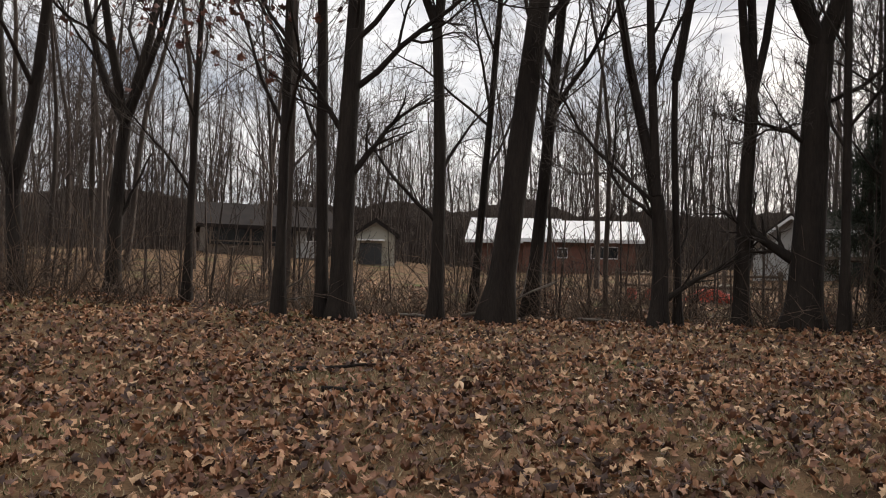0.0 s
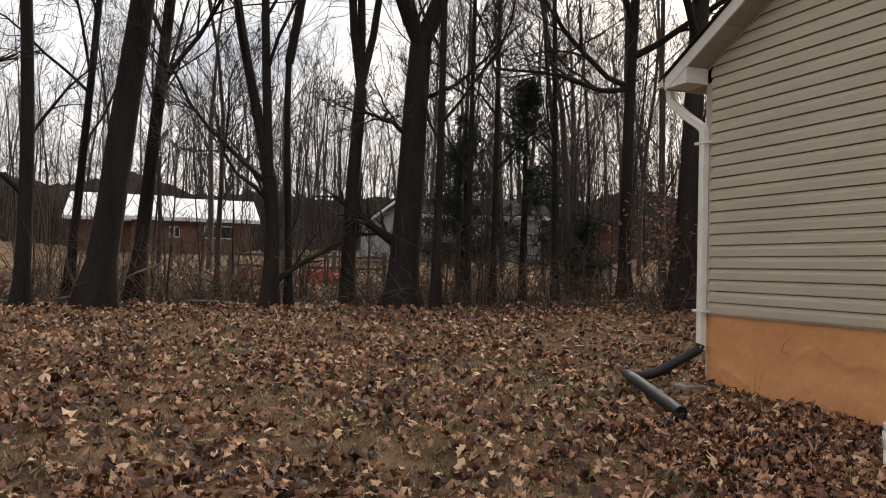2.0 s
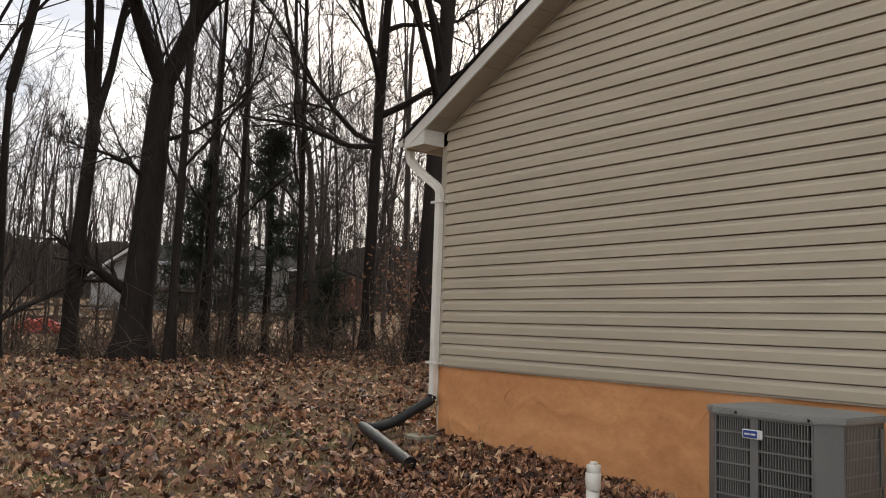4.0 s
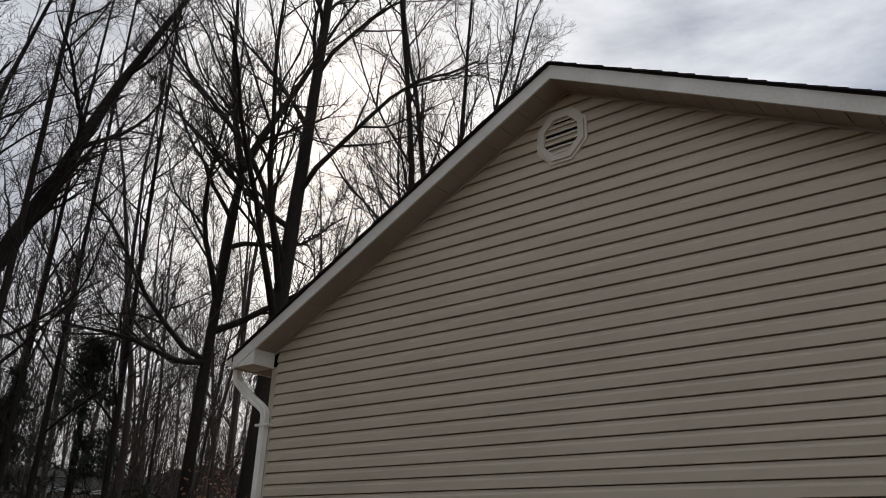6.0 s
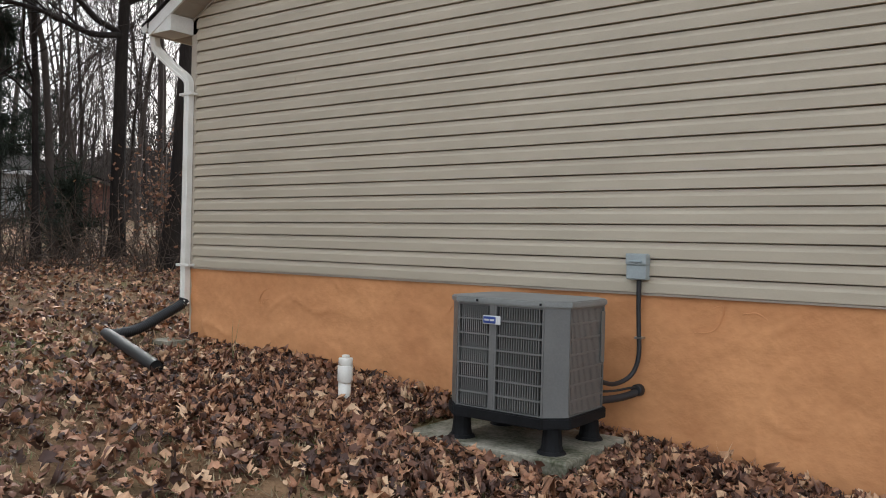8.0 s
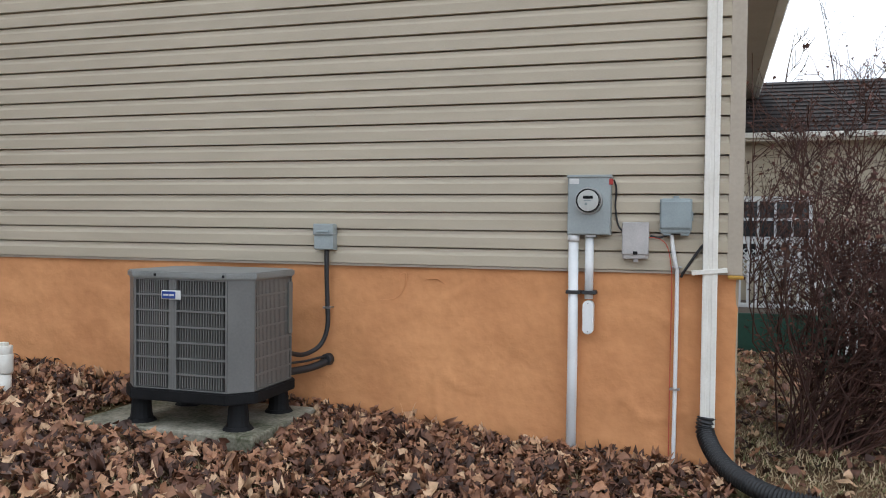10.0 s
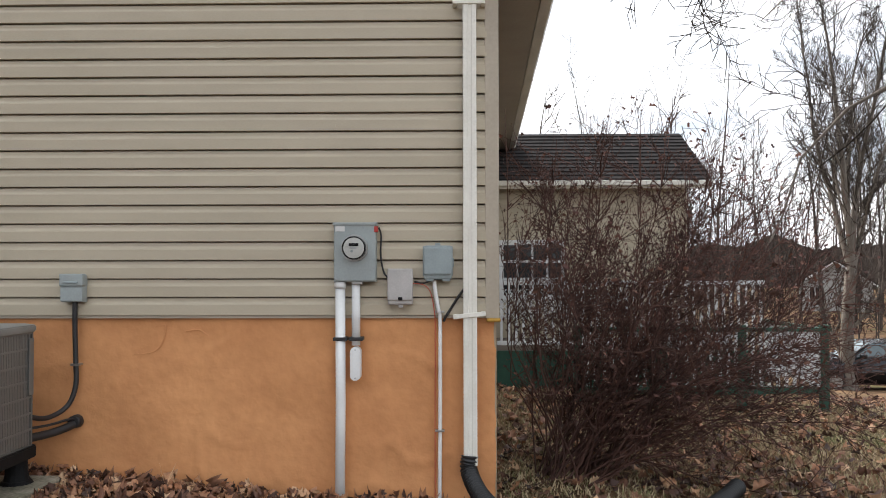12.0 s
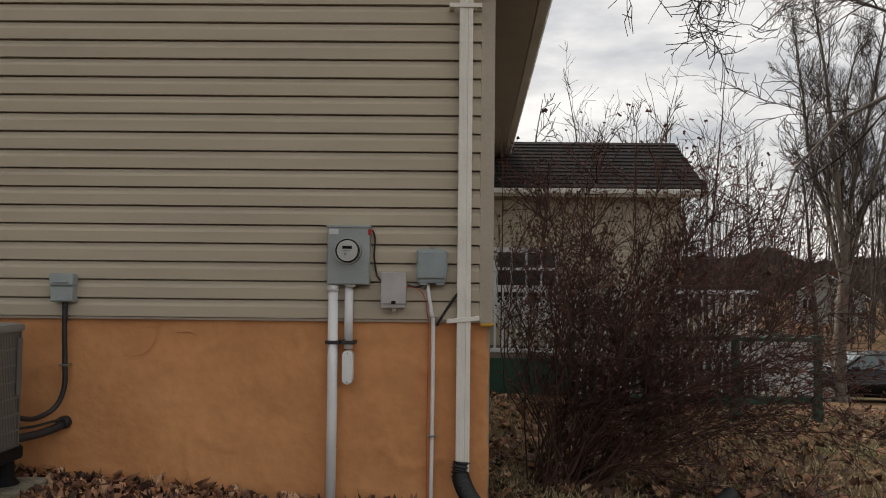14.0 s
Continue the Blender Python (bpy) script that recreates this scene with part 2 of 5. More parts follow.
# ---- mesh helpers ----
def mesh_obj(name, verts, faces, material, parent=None, label="", smooth=False, materials=None):
    me = bpy.data.meshes.new(name)
    me.from_pydata([tuple(v) for v in verts], [], [tuple(f) for f in faces])
    me.materials.append(material)
    if smooth:
        me.polygons.foreach_set("use_smooth", [True] * len(me.polygons))
    me.update()
    ob = new(name, me)
    if parent:
        ob.parent = parent
    if label:
        ob["label"] = label
    return ob


def part(name, bm, material, parent=None, label="", smooth=False):
    me = bpy.data.meshes.new(name)
    bm.to_mesh(me)
    bm.free()
    me.materials.append(material)
    if smooth:
        me.polygons.foreach_set("use_smooth", [True] * len(me.polygons))
    ob = new(name, me)
    if parent:
        ob.parent = parent
    if label:
        ob["label"] = label
    return ob


def box(x0, x1, y0, y1, z0, z1, bev=0.0, bm=None, seg=2):
    """An axis-aligned block with rounded edges."""
    own = bmesh.new()
    bmesh.ops.create_cube(own, size=1.0)
    for v in own.verts:
        v.co = Vector(((x0 + x1) / 2 + v.co.x * (x1 - x0), (y0 + y1) / 2 + v.co.y * (y1 - y0), (z0 + z1) / 2 + v.co.z * (z1 - z0)))
    if bev:
        bmesh.ops.bevel(own, geom=own.edges[:], offset=bev, segments=seg, affect="EDGES", profile=0.5)
    if bm is None:
        return own
    tmp = bpy.data.meshes.new("tmp")
    own.to_mesh(tmp)
    own.free()
    bm.from_mesh(tmp)
    bpy.data.meshes.remove(tmp)
    return bm


def prism(profile, axis, a, b, bm=None):
    """A closed outline swept along an axis: y outlines are (x, z), x outlines are (y, z), z outlines are (x, y)."""
    bm = bm or bmesh.new()
    put = {"y": lambda p, s: (p[0], s, p[1]), "x": lambda p, s: (s, p[0], p[1]), "z": lambda p, s: (p[0], p[1], s)}[axis]
    lo, hi = [bm.verts.new(put(p, a)) for p in profile], [bm.verts.new(put(p, b)) for p in profile]
    k = len(profile)
    for i in range(k):
        bm.faces.new((lo[i], lo[(i + 1) % k], hi[(i + 1) % k], hi[i]))
    bm.faces.new(lo)
    bm.faces.new(hi)
    bmesh.ops.recalc_face_normals(bm, faces=bm.faces[:])
    return bm


def tube_arrays(points, radii, sides):
    """Rings round a polyline; returns vertices and quads."""
    p = np.asarray(points, float)
    r = np.broadcast_to(np.asarray(radii, float), (len(p),))
    d = np.gradient(p, axis=0)
    d /= np.maximum(np.linalg.norm(d, axis=1, keepdims=True), 1e-9)
    m = d.mean(0)
    ref = np.array([1.0, 0, 0]) if abs(m[0]) < abs(m[1]) else np.array([0, 1.0, 0])
    if abs(m[2]) < 0.5 * np.linalg.norm(m[:2]):
        ref = np.array([0, 0, 1.0])
    u = ref - d * (d @ ref)[:, None]
    if len(p) > 12:
        for i in range(1, len(u)):
            u[i] = u[i - 1] - d[i] * (u[i - 1] @ d[i])
            u[i] /= max(np.linalg.norm(u[i]), 1e-9)
    u /= np.maximum(np.sqrt((u * u).sum(1))[:, None], 1e-9)
    v = np.stack([d[:, 1] * u[:, 2] - d[:, 2] * u[:, 1], d[:, 2] * u[:, 0] - d[:, 0] * u[:, 2], d[:, 0] * u[:, 1] - d[:, 1] * u[:, 0]], 1)
    a = np.arange(sides) * (2 * np.pi / sides)
    verts = p[:, None] + r[:, None, None] * (np.cos(a)[None, :, None] * u[:, None] + np.sin(a)[None, :, None] * v[:, None])
    n = len(p)
    i, j = np.meshgrid(np.arange(n - 1), np.arange(sides), indexing="ij")
    k = (j + 1) % sides
    faces = np.stack([i * sides + j, i * sides + k, (i + 1) * sides + k, (i + 1) * sides + j], -1).reshape(-1, 4)
    return verts.reshape(-1, 3), faces


class Soup:
    """Collects many small meshes into one."""

    def __init__(self):
        self.v, self.f, self.n = [], [], 0

    def add(self, v, f):
        self.v.append(v)
        self.f.append(np.asarray(f) + self.n)
        self.n += len(v)

    def tube(self, points, radii, sides=6):
        self.add(*tube_arrays(points, radii, sides))

    def build(self, name, material, parent=None, label="", smooth=True):
        v = np.concatenate(self.v)
        me = bpy.data.meshes.new(name)
        loops = np.concatenate([f.ravel() for f in self.f])
        sizes = np.concatenate([np.full(len(f), f.shape[1]) for f in self.f])
        starts = np.concatenate([[0], np.cumsum(sizes)[:-1]])
        me.vertices.add(len(v))
        me.vertices.foreach_set("co", v.astype(np.float32).ravel())
        me.loops.add(len(loops))
        me.loops.foreach_set("vertex_index", loops.astype(np.int32))
        me.polygons.add(len(sizes))
        me.polygons.foreach_set("loop_start", starts.astype(np.int32))
        me.polygons.foreach_set("use_smooth", np.full(len(sizes), smooth))
        me.materials.append(material)
        me.update(calc_edges=True)
        ob = new(name, me)
        if parent:
            ob.parent = parent
        if label:
            ob["label"] = label
        return ob


def rod(name, points, radius, material, parent=None, label="", sides=12, caps=True):
    """A round pipe or cable along points, with closed ends."""
    pts = [Vector(p) for p in points]
    v, f = tube_arrays(pts, radius, sides)
    faces = [tuple(q) for q in f]
    if caps:
        faces += [tuple(range(sides))[::-1], tuple(range(len(v) - sides, len(v)))]
    ob = mesh_obj(name, v, faces, material, parent, label)
    me = ob.data
    me.polygons.foreach_set("use_smooth", [len(p.vertices) == 4 for p in me.polygons])
    return ob


def curve_points(pts, n=8):
    """A smooth line through control points."""
    p = [Vector(q) for q in pts]
    p = [p[0] * 2 - p[1], *p, p[-1] * 2 - p[-2]]
    out = []
    for i in range(1, len(p) - 2):
        for k in range(n):
            t = k / n
            out.append(0.5 * (2 * p[i] + (p[i + 1] - p[i - 1]) * t + (2 * p[i - 1] - 5 * p[i] + 4 * p[i + 1] - p[i + 2]) * t * t + (3 * p[i] - p[i - 1] - 3 * p[i + 1] + p[i + 2]) * t ** 3))
    return out + [p[-2]]


def thing(name, label, category, at=(0, 0, 0), group="", kind=""):
    ob = new(name)
    ob.location = at
    return tagged(ob, label, category, group, kind)


# ---- ground ----
def smoothstep(a, b, t):
    t = np.clip((np.asarray(t, float) - a) / (b - a), 0, 1)
    return t * t * (3 - 2 * t)


def ground_z(x, y):
    """Lawn falling gently from the woods to the front of the house, then down to the road."""
    x, y = np.asarray(x, float), np.asarray(y, float)
    u = -x
    z = -0.15 + np.interp(u, (-40, -6, 0, 10, 16, 19, 28, 48, 75, 140, 1500), (-0.2, -0.1, 0, 0.69, 0.98, 0.9, 1.4, 2.3, 2.8, 3.6, 5.0))
    w = smoothstep(6, 12, u)
    z = z + w * (0.06 * np.clip(-10 - y, 0, 14) + 0.045 * np.clip(y - 0.5, 0, 9))
    r = np.hypot(x + 0.3, y + 5.7)
    z = z + smoothstep(-1, 3, x) * np.interp(r, (0, 11.5, 25, 60, 200), (0, 0.0, -1.5, -1.6, 4.0))
    return z + 0.02 * np.sin(1.7 * x + 0.6 * y) * np.sin(1.3 * y - 0.4 * x)


gx = np.concatenate([-np.geomspace(1400, 24, 26), np.arange(-23.5, 8, 0.5), np.geomspace(8.2, 1400, 26)])
gy = np.concatenate([-np.geomspace(1400, 18, 26), np.arange(-17.5, 12, 0.5), np.geomspace(12.2, 1400, 26)])
GX, GY = np.meshgrid(gx, gy)
gv = np.stack([GX, GY, ground_z(GX, GY)], -1).reshape(-1, 3)
nx_ = len(gx)
gi = (np.arange(len(gy) - 1)[:, None] * nx_ + np.arange(nx_ - 1)[None]).ravel()
ground = mesh_obj("ground", gv, np.stack([gi, gi + 1, gi + nx_ + 1, gi + nx_], -1).tolist(), M_GROUND, smooth=True)
tagged(ground, "sloping winter lawn of tan grass with green patches", "lawn", kind="structure")

# ---- the house ----
XL, XR, RIDGE = -8.27, 0.0, -4.135
COURSE, SILL = 0.127, 1.2
SOF0 = 6.05          # soffit height at the ridge; the roof falls 1 in 2
LEAN = 0.03          # the long walls run a little out of square


def sof(x):
    return SOF0 - 0.5 * abs(x - RIDGE)


wall = mesh_obj("wall_gable", *(lambda b: ([v.co[:] for v in b.verts], [[v.index for v in f.verts] for f in b.faces]))(
    (lambda b: (b.verts.index_update(), b)[1])(prism([(XL + 0.01, SILL - 0.02), (XR - 0.01, SILL - 0.02), (XR - 0.01, 3.98), (RIDGE, SOF0), (XL + 0.01, 3.98)], "y", 0.044, 0.2))), M_SIDING)
tagged(wall, "gable end clad in tan vinyl lap siding", "wall", kind="structure")

# siding courses: flat face, then a curved lap back to the next course
LAP = [(0.044, 0.0), (-0.020, 0.0), (-0.0235, 0.002), (-0.0225, 0.072), (-0.020, 0.078), (-0.011, 0.091), (-0.008, 0.098), (-0.005, 0.118), (0.040, 0.120), (0.044, 0.1268)]
rs = random.Random(4)
for k in range(39):
    z = SILL + k * COURSE
    half = 4.135 if z < 3.98 else (SOF0 - z) / 0.5
    if half < 0.1:
        break
    a, b = max(XL + 0.06, RIDGE - half), min(XR - 0.06, RIDGE + half)
    cuts = [a] + [c for c in ((-5.6, -2.0) if (k // 2) % 3 == 0 else (-6.6, -3.0) if (k // 2) % 3 == 1 else (-4.5, -1.1)) if a + 0.3 < c < b - 0.3] + [b]
    for i in range(len(cuts) - 1):
        dy = rs.uniform(-0.0012, 0.0012)
        part("siding_board", prism([(y + dy * (y < 0), z + h) for y, h in LAP], "x", cuts[i] - (0.012 if i else 0), cuts[i + 1]), M_SIDING, wall)

starter = part("starter_strip", box(XL + 0.06, XR - 0.06, -0.012, 0.004, SILL - 0.02, SILL - 0.002, 0.003), M_TRIM, wall)

# foundation with a hand-trowelled face
fx, fz = np.linspace(XL, XR, 340), np.linspace(-0.3, SILL - 0.004, 58)
fv, ff = [], []
for z in fz:
    for x in fx:
        n1 = noise.noise(Vector((x * 1.6, z * 2.2, 3.1))) * 0.016 + noise.noise(Vector((x * 4.2, z * 5.0, 8.0))) * 0.011 + abs(noise.noise(Vector((x * 2.7, z * 3.4, 21.0)))) * -0.012
        edge = max(0.0, 1 - abs(noise.noise(Vector((x * 1.5, z * 2.1, 40.0)))) / 0.055) * max(0.0, min(1.0, 6 * noise.noise(Vector((x * 2.3, z * 2.6, 55.0)))))
        n1 += 0.013 * edge
        fv.append((x, 0.014 - max(n1, -0.014) - (0.006 if z > SILL - 0.02 else 0), z))
for j in range(len(fz) - 1):
    for i in range(len(fx) - 1):
        q = j * len(fx) + i
        ff.append((q, q + 1, q + len(fx) + 1, q + len(fx)))
base = mesh_obj("foundation_wall", fv, ff, M_STUCCO, smooth=True)
tagged(base, "orange-painted trowelled stucco foundation under the siding", "foundation", kind="structure")
part("core", box(XL + 0.002, XR - 0.002, 0.03, 0.25, -0.5, SILL - 0.006, 0.0), M_STUCCO, base)
# trowel ridges and drips standing proud of the stucco
RIDGES = [[(-4.55, 1.08), (-4.62, 0.98), (-4.66, 0.92)], [(-6.9, 1.05), (-7.05, 0.98), (-7.1, 0.86), (-6.95, 0.92)],
          [(-2.35, 1.12), (-2.28, 1.13), (-2.3, 1.02), (-2.36, 0.95), (-2.5, 0.93)], [(-2.14, 1.09), (-2.05, 1.1), (-1.98, 1.06)]]
for r in RIDGES:
    pts = curve_points([(x, 0.008 + 0.003 * (i in (0, len(r) - 1)), z) for i, (x, z) in enumerate(r)], 5)
    rod("trowel_ridge", pts, np.concatenate([np.linspace(0.0015, 0.004, len(pts) // 2), np.linspace(0.004, 0.0015, len(pts) - len(pts) // 2)]), M_STUCCO, base, sides=6)

# long walls, back wall and floor close the house
HL = 12.0
for nm, xa in (("wall_front", XR), ("wall_back", XL)):
    sgn = 1 if xa == XR else -1
    w = part(nm, prism([(xa, 0.004), (xa + LEAN * HL, HL), (xa + LEAN * HL - sgn * 0.2, HL), (xa - sgn * 0.2, 0.204)], "z", -0.9, 3.82), M_SIDING)
    tagged(w, "long house wall clad in tan vinyl siding", "wall", kind="structure")
w = part("wall_far", prism([(XL + 0.36, -0.5), (XR + 0.36, -0.5), (XR + 0.36, 3.98), (RIDGE + 0.36, SOF0), (XL + 0.36, 3.98)], "y", HL - 0.2, HL), M_SIDING)
tagged(w, "far gable wall clad in tan vinyl siding", "wall", kind="structure")
for xa, sgn in ((XR, 1), (XL, -1)):
    b = bmesh.new()
    x0, x1 = sorted((xa + sgn * 0.014, xa - sgn * 0.075))
    box(x0, x1, -0.024, -0.002, SILL - 0.02, 3.78 if sgn > 0 else 3.80, 0.004, b)
    x0, x1 = sorted((xa + sgn * 0.002, xa + sgn * 0.02))
    box(x0, x1, -0.0235, 0.075, SILL - 0.019, 3.779, 0.004, b)
    t = part("corner_trim", b, M_TRIM)
    tagged(t, "tan vinyl corner post on the house", "trim", kind="structure")

# roof: two slopes with a ragged shingle edge, rakes, soffits, returns
roof = thing("roof", "dark asphalt shingle gable roof with white rake boards", "roof", kind="structure")
for sgn in (1, -1):
    ex = RIDGE + sgn * (4.135 + 0.47)
    e_z = sof(ex)
    prof = [(RIDGE, SOF0 + 0.165), (ex, e_z + 0.165), (ex, e_z + 0.145), (RIDGE, SOF0 + 0.145)]
    b = prism(prof, "y", -0.33, HL + 0.3)
    for v in b.verts:
        v.co.x += LEAN * max(v.co.y, 0)
    part("roof_deck", b, M_SHINGLE, roof)
    # shingle tabs along the rake
    run = math.hypot(ex - RIDGE, SOF0 - e_z)
    for i in range(33):
        s0, s1 = i / 33, (i + 1) / 33 + 0.006
        xa, xb = RIDGE + (ex - RIDGE) * s0, RIDGE + (ex - RIDGE) * s1
        lift = 0.006 + 0.004 * (i % 2) + rs.uniform(0, 0.007)
        pr = [(xa, sof(xa) + 0.158), (xb, sof(xb) + 0.160), (xb, sof(xb) + 0.166 + lift), (xa, sof(xa) + 0.164 + lift * 0.3)]
        part("shingle", prism(pr, "y", -0.352 - rs.uniform(0, 0.012), 0.4), M_SHINGLE, roof)
    # rake board and soffit
    xe = RIDGE + sgn * (4.135 + 0.40)
    pr = [(RIDGE, SOF0 - 0.005), (xe, sof(xe) - 0.005), (xe, sof(xe) + 0.142), (RIDGE, SOF0 + 0.142)]
    part("rake_board", prism(pr, "y", -0.325, -0.303), M_WHITE, roof)
    n = 22
    for i in range(n):
        xa, xb = RIDGE + (xe - RIDGE) * i / n, RIDGE + (xe - RIDGE) * ((i + 1) / n) - sgn * 0.006
        pr = [(xa, sof(xa)), (xb, sof(xb)), (xb, sof(xb) + 0.012), (xa, sof(xa) + 0.012)]
        part("soffit_panel", prism(pr, "y", -0.304, -0.001), M_SOFFIT, roof)
    pr = [(RIDGE, SOF0 + 0.013), (xe, sof(xe) + 0.013), (xe, sof(xe) + 0.14), (RIDGE, SOF0 + 0.14)]
    part("rake_core", prism(pr, "y", -0.302, 0.003), M_SOFFIT, roof)
    wx = RIDGE + sgn * 4.135
    pr = [(RIDGE, SOF0 - 0.03), (wx, sof(wx) - 0.03), (wx, sof(wx) - 0.002), (RIDGE, SOF0 - 0.002)]
    part("soffit_channel", prism(pr, "y", -0.03, -0.018), M_SOFFIT, roof)
    # boxed return at the eave, level soffit, gutter
    pr = [(wx, 3.80), (xe, 3.80), (xe, sof(xe) + 0.02), (wx, sof(wx) - 0.002)]
    part("eave_return", prism(pr, "y", -0.318, -0.02), M_WHITE, roof)
    b = prism([(wx, -0.019), (xe, -0.019), (xe + LEAN * HL, HL), (wx + LEAN * HL, HL)], "z", 3.795, 3.812)
    part("eave_soffit", b, M_SOFFIT, roof)
    b = prism([(xe, -0.30), (xe + sgn * 0.02, -0.30), (xe + sgn * 0.02 + LEAN * HL, HL), (xe + LEAN * HL, HL)], "z", 3.79, 3.96)
    part("fascia", b, M_WHITE, roof)
    g0, g1 = xe + sgn * 0.022, xe + sgn * 0.14
    pr = [(g0, 3.83), (g1 - sgn * 0.04, 3.83), (g1 - sgn * 0.015, 3.87), (g1, 3.93), (g1, 3.945), (g1 - sgn * 0.012, 3.945), (g1 - sgn * 0.03, 3.875), (g0, 3.845)]
    b = prism(pr, "y", -0.33, HL)
    for v in b.verts:
        v.co.x += LEAN * max(v.co.y, 0)
    gut = part("gutter", b, M_WHITE)
    tagged(gut, "white aluminium gutter along the eave", "gutter", kind="structure")
    part("end_cap", prism([(g0, 3.835), (g1 - sgn * 0.04, 3.835), (g1 - sgn * 0.01, 3.88), (g1, 3.94), (g0, 3.94)], "y", -0.334, -0.328), M_WHITE, gut)

# octagonal louvred vent under the ridge
vent = thing("gable_vent", "cream octagonal louvred gable vent in the siding", "vent", (-4.205, -0.015, 5.58))


def ring(name, ro, ri, y0, y1, material, parent):
    b = bmesh.new()
    loops = []
    for r, y in ((ro, y0), (ro, y1), (ri, y1), (ri, y0)):
        loops.append([b.verts.new((r * math.sin(radians(22.5 + 45 * i)), y, r * math.cos(radians(22.5 + 45 * i)))) for i in range(8)])
    for j in range(4):
        for i in range(8):
            b.faces.new((loops[j][i], loops[j][(i + 1) % 8], loops[(j + 1) % 4][(i + 1) % 8], loops[(j + 1) % 4][i]))
    bmesh.ops.recalc_face_normals(b, faces=b.faces[:])
    return part(name, b, material, parent)


ring("vent_frame", 0.305, 0.265, 0.01, -0.018, M_CREAMVENT, vent)
ring("vent_frame", 0.272, 0.205, 0.01, -0.034, M_CREAMVENT, vent)
part("backing", prism([(0.26 * math.sin(radians(22.5 + 45 * i)), 0.26 * math.cos(radians(22.5 + 45 * i))) for i in range(8)], "y", 0.004, 0.01), M_ACDARK, vent)
for i in range(7):
    z = -0.165 + i * 0.055
    hw = min(0.2, 0.083 + (0.19 - abs(z)) * 1.0)
    part("slat", prism([(0.002, z + 0.02), (-0.02, z - 0.012), (-0.024, z - 0.010), (-0.002, z + 0.024)], "x", -hw, hw), M_CREAMVENT, vent)


# ---- downspouts ----
def flat_pipe(name, pts, w, d, material, parent, label=""):
    """A ribbed rectangular downspout along points."""
    s = Soup()
    p = np.array([tuple(q) for q in pts])
    sect = [(-w / 2, -d / 2), (-w / 2 + 0.008, -d / 2 - 0.003), (-w / 6, -d / 2 - 0.003), (-w / 9, -d / 2 + 0.002), (w / 9, -d / 2 + 0.002), (w / 6, -d / 2 - 0.003), (w / 2 - 0.008, -d / 2 - 0.003), (w / 2, -d / 2), (w / 2, d / 2), (-w / 2, d / 2)]
    dd = np.gradient(p, axis=0)
    dd /= np.linalg.norm(dd, axis=1, keepdims=True)
    v = []
    for q, t in zip(p, dd):
        side = np.array([-t[2], 0, t[0]])
        side = side / max(np.linalg.norm(side), 1e-6) * (1 if -t[2] > 0 else -1)
        back = np.cross(side, t)
        back = back / np.linalg.norm(back) * (1 if np.cross(side, t)[1] > 0 else -1)
        for a, b in sect:
            v.append(q + side * a + back * b)
    k = len(sect)
    f = [(i * k + j, i * k + (j + 1) % k, (i + 1) * k + (j + 1) % k, (i + 1) * k + j) for i in range(len(p) - 1) for j in range(k)]
    s.add(np.array(v), np.array(f))
    return s.build(name, material, parent, label, smooth=False)


def downspout(label, pts_top, x, z_top, z_bot, w, straps, tilt):
    ob = thing("downspout", label, "downspout", (0, 0, 0), "downspouts")
    flat_pipe("elbow", curve_points(pts_top, 5), w, 0.07, M_PIPE, ob)
    flat_pipe("pipe", [(x, -0.066, z_top + 0.03), (x, -0.066, (z_top + z_bot) / 2), (x, -0.066, z_bot)], w, 0.07, M_PIPE, ob)
    for z, a in straps:
        b = box(-0.115, 0.105, -0.112, -0.104, -0.015, 0.015, 0.003)
        box(-0.115, -0.085, -0.108, -0.018, -0.014, 0.014, 0.003, b)
        box(0.078, 0.105, -0.108, -0.018, -0.014, 0.014, 0.003, b)
        bmesh.ops.transform(b, matrix=Matrix.Translation((x, 0, z)) @ Matrix.Rotation(radians(a), 4, "Y"), verts=b.verts)
        part("strap", b, M_PIPE, ob, "white wall strap")
    return ob


downspout("white ribbed downspout on the siding near the meter", [(0.46, -0.20, 3.85), (0.455, -0.195, 3.76), (0.40, -0.18, 3.69), (0.12, -0.125, 3.56), (-0.12, -0.08, 3.46), (-0.175, -0.066, 3.40), (-0.178, -0.066, 3.30)], -0.18, 3.30, 0.2, 0.092, [(1.205, -6), (3.33, 0)], 0)
downspout("white ribbed downspout at the back corner", [(-8.73, -0.20, 3.84), (-8.73, -0.19, 3.72), (-8.70, -0.17, 3.64), (-8.50, -0.11, 3.46), (-8.32, -0.075, 3.33), (-8.272, -0.066, 3.26), (-8.268, -0.066, 3.16)], -8.265, 3.18, 0.78, 0.085, [(1.22, 0), (3.13, 0)], 0)


# ---- black drain pipes ----
def corrugated(name, label, ctrl, radius, parent=None, pitch=0.022):
    line = curve_points(ctrl, 30)
    d = [0.0]
    for a, b in zip(line, line[1:]):
        d.append(d[-1] + (b - a).length)
    n = int(d[-1] / (pitch / 4))
    s = np.linspace(0, d[-1], n)
    pts = np.stack([np.interp(s, d, [p[i] for p in line]) for i in range(3)], 1)
    rad = radius + 0.006 * np.sign(np.sin(s * 2 * np.pi / pitch)) * np.abs(np.sin(s * 2 * np.pi / pitch)) ** 0.5
    ob = rod(name, pts, rad, M_BLACK, parent, sides=20, caps=False)
    inner = rod("pipe_inside", pts[::8], radius - 0.012, M_ACDARK, ob, sides=16, caps=False)
    return ob


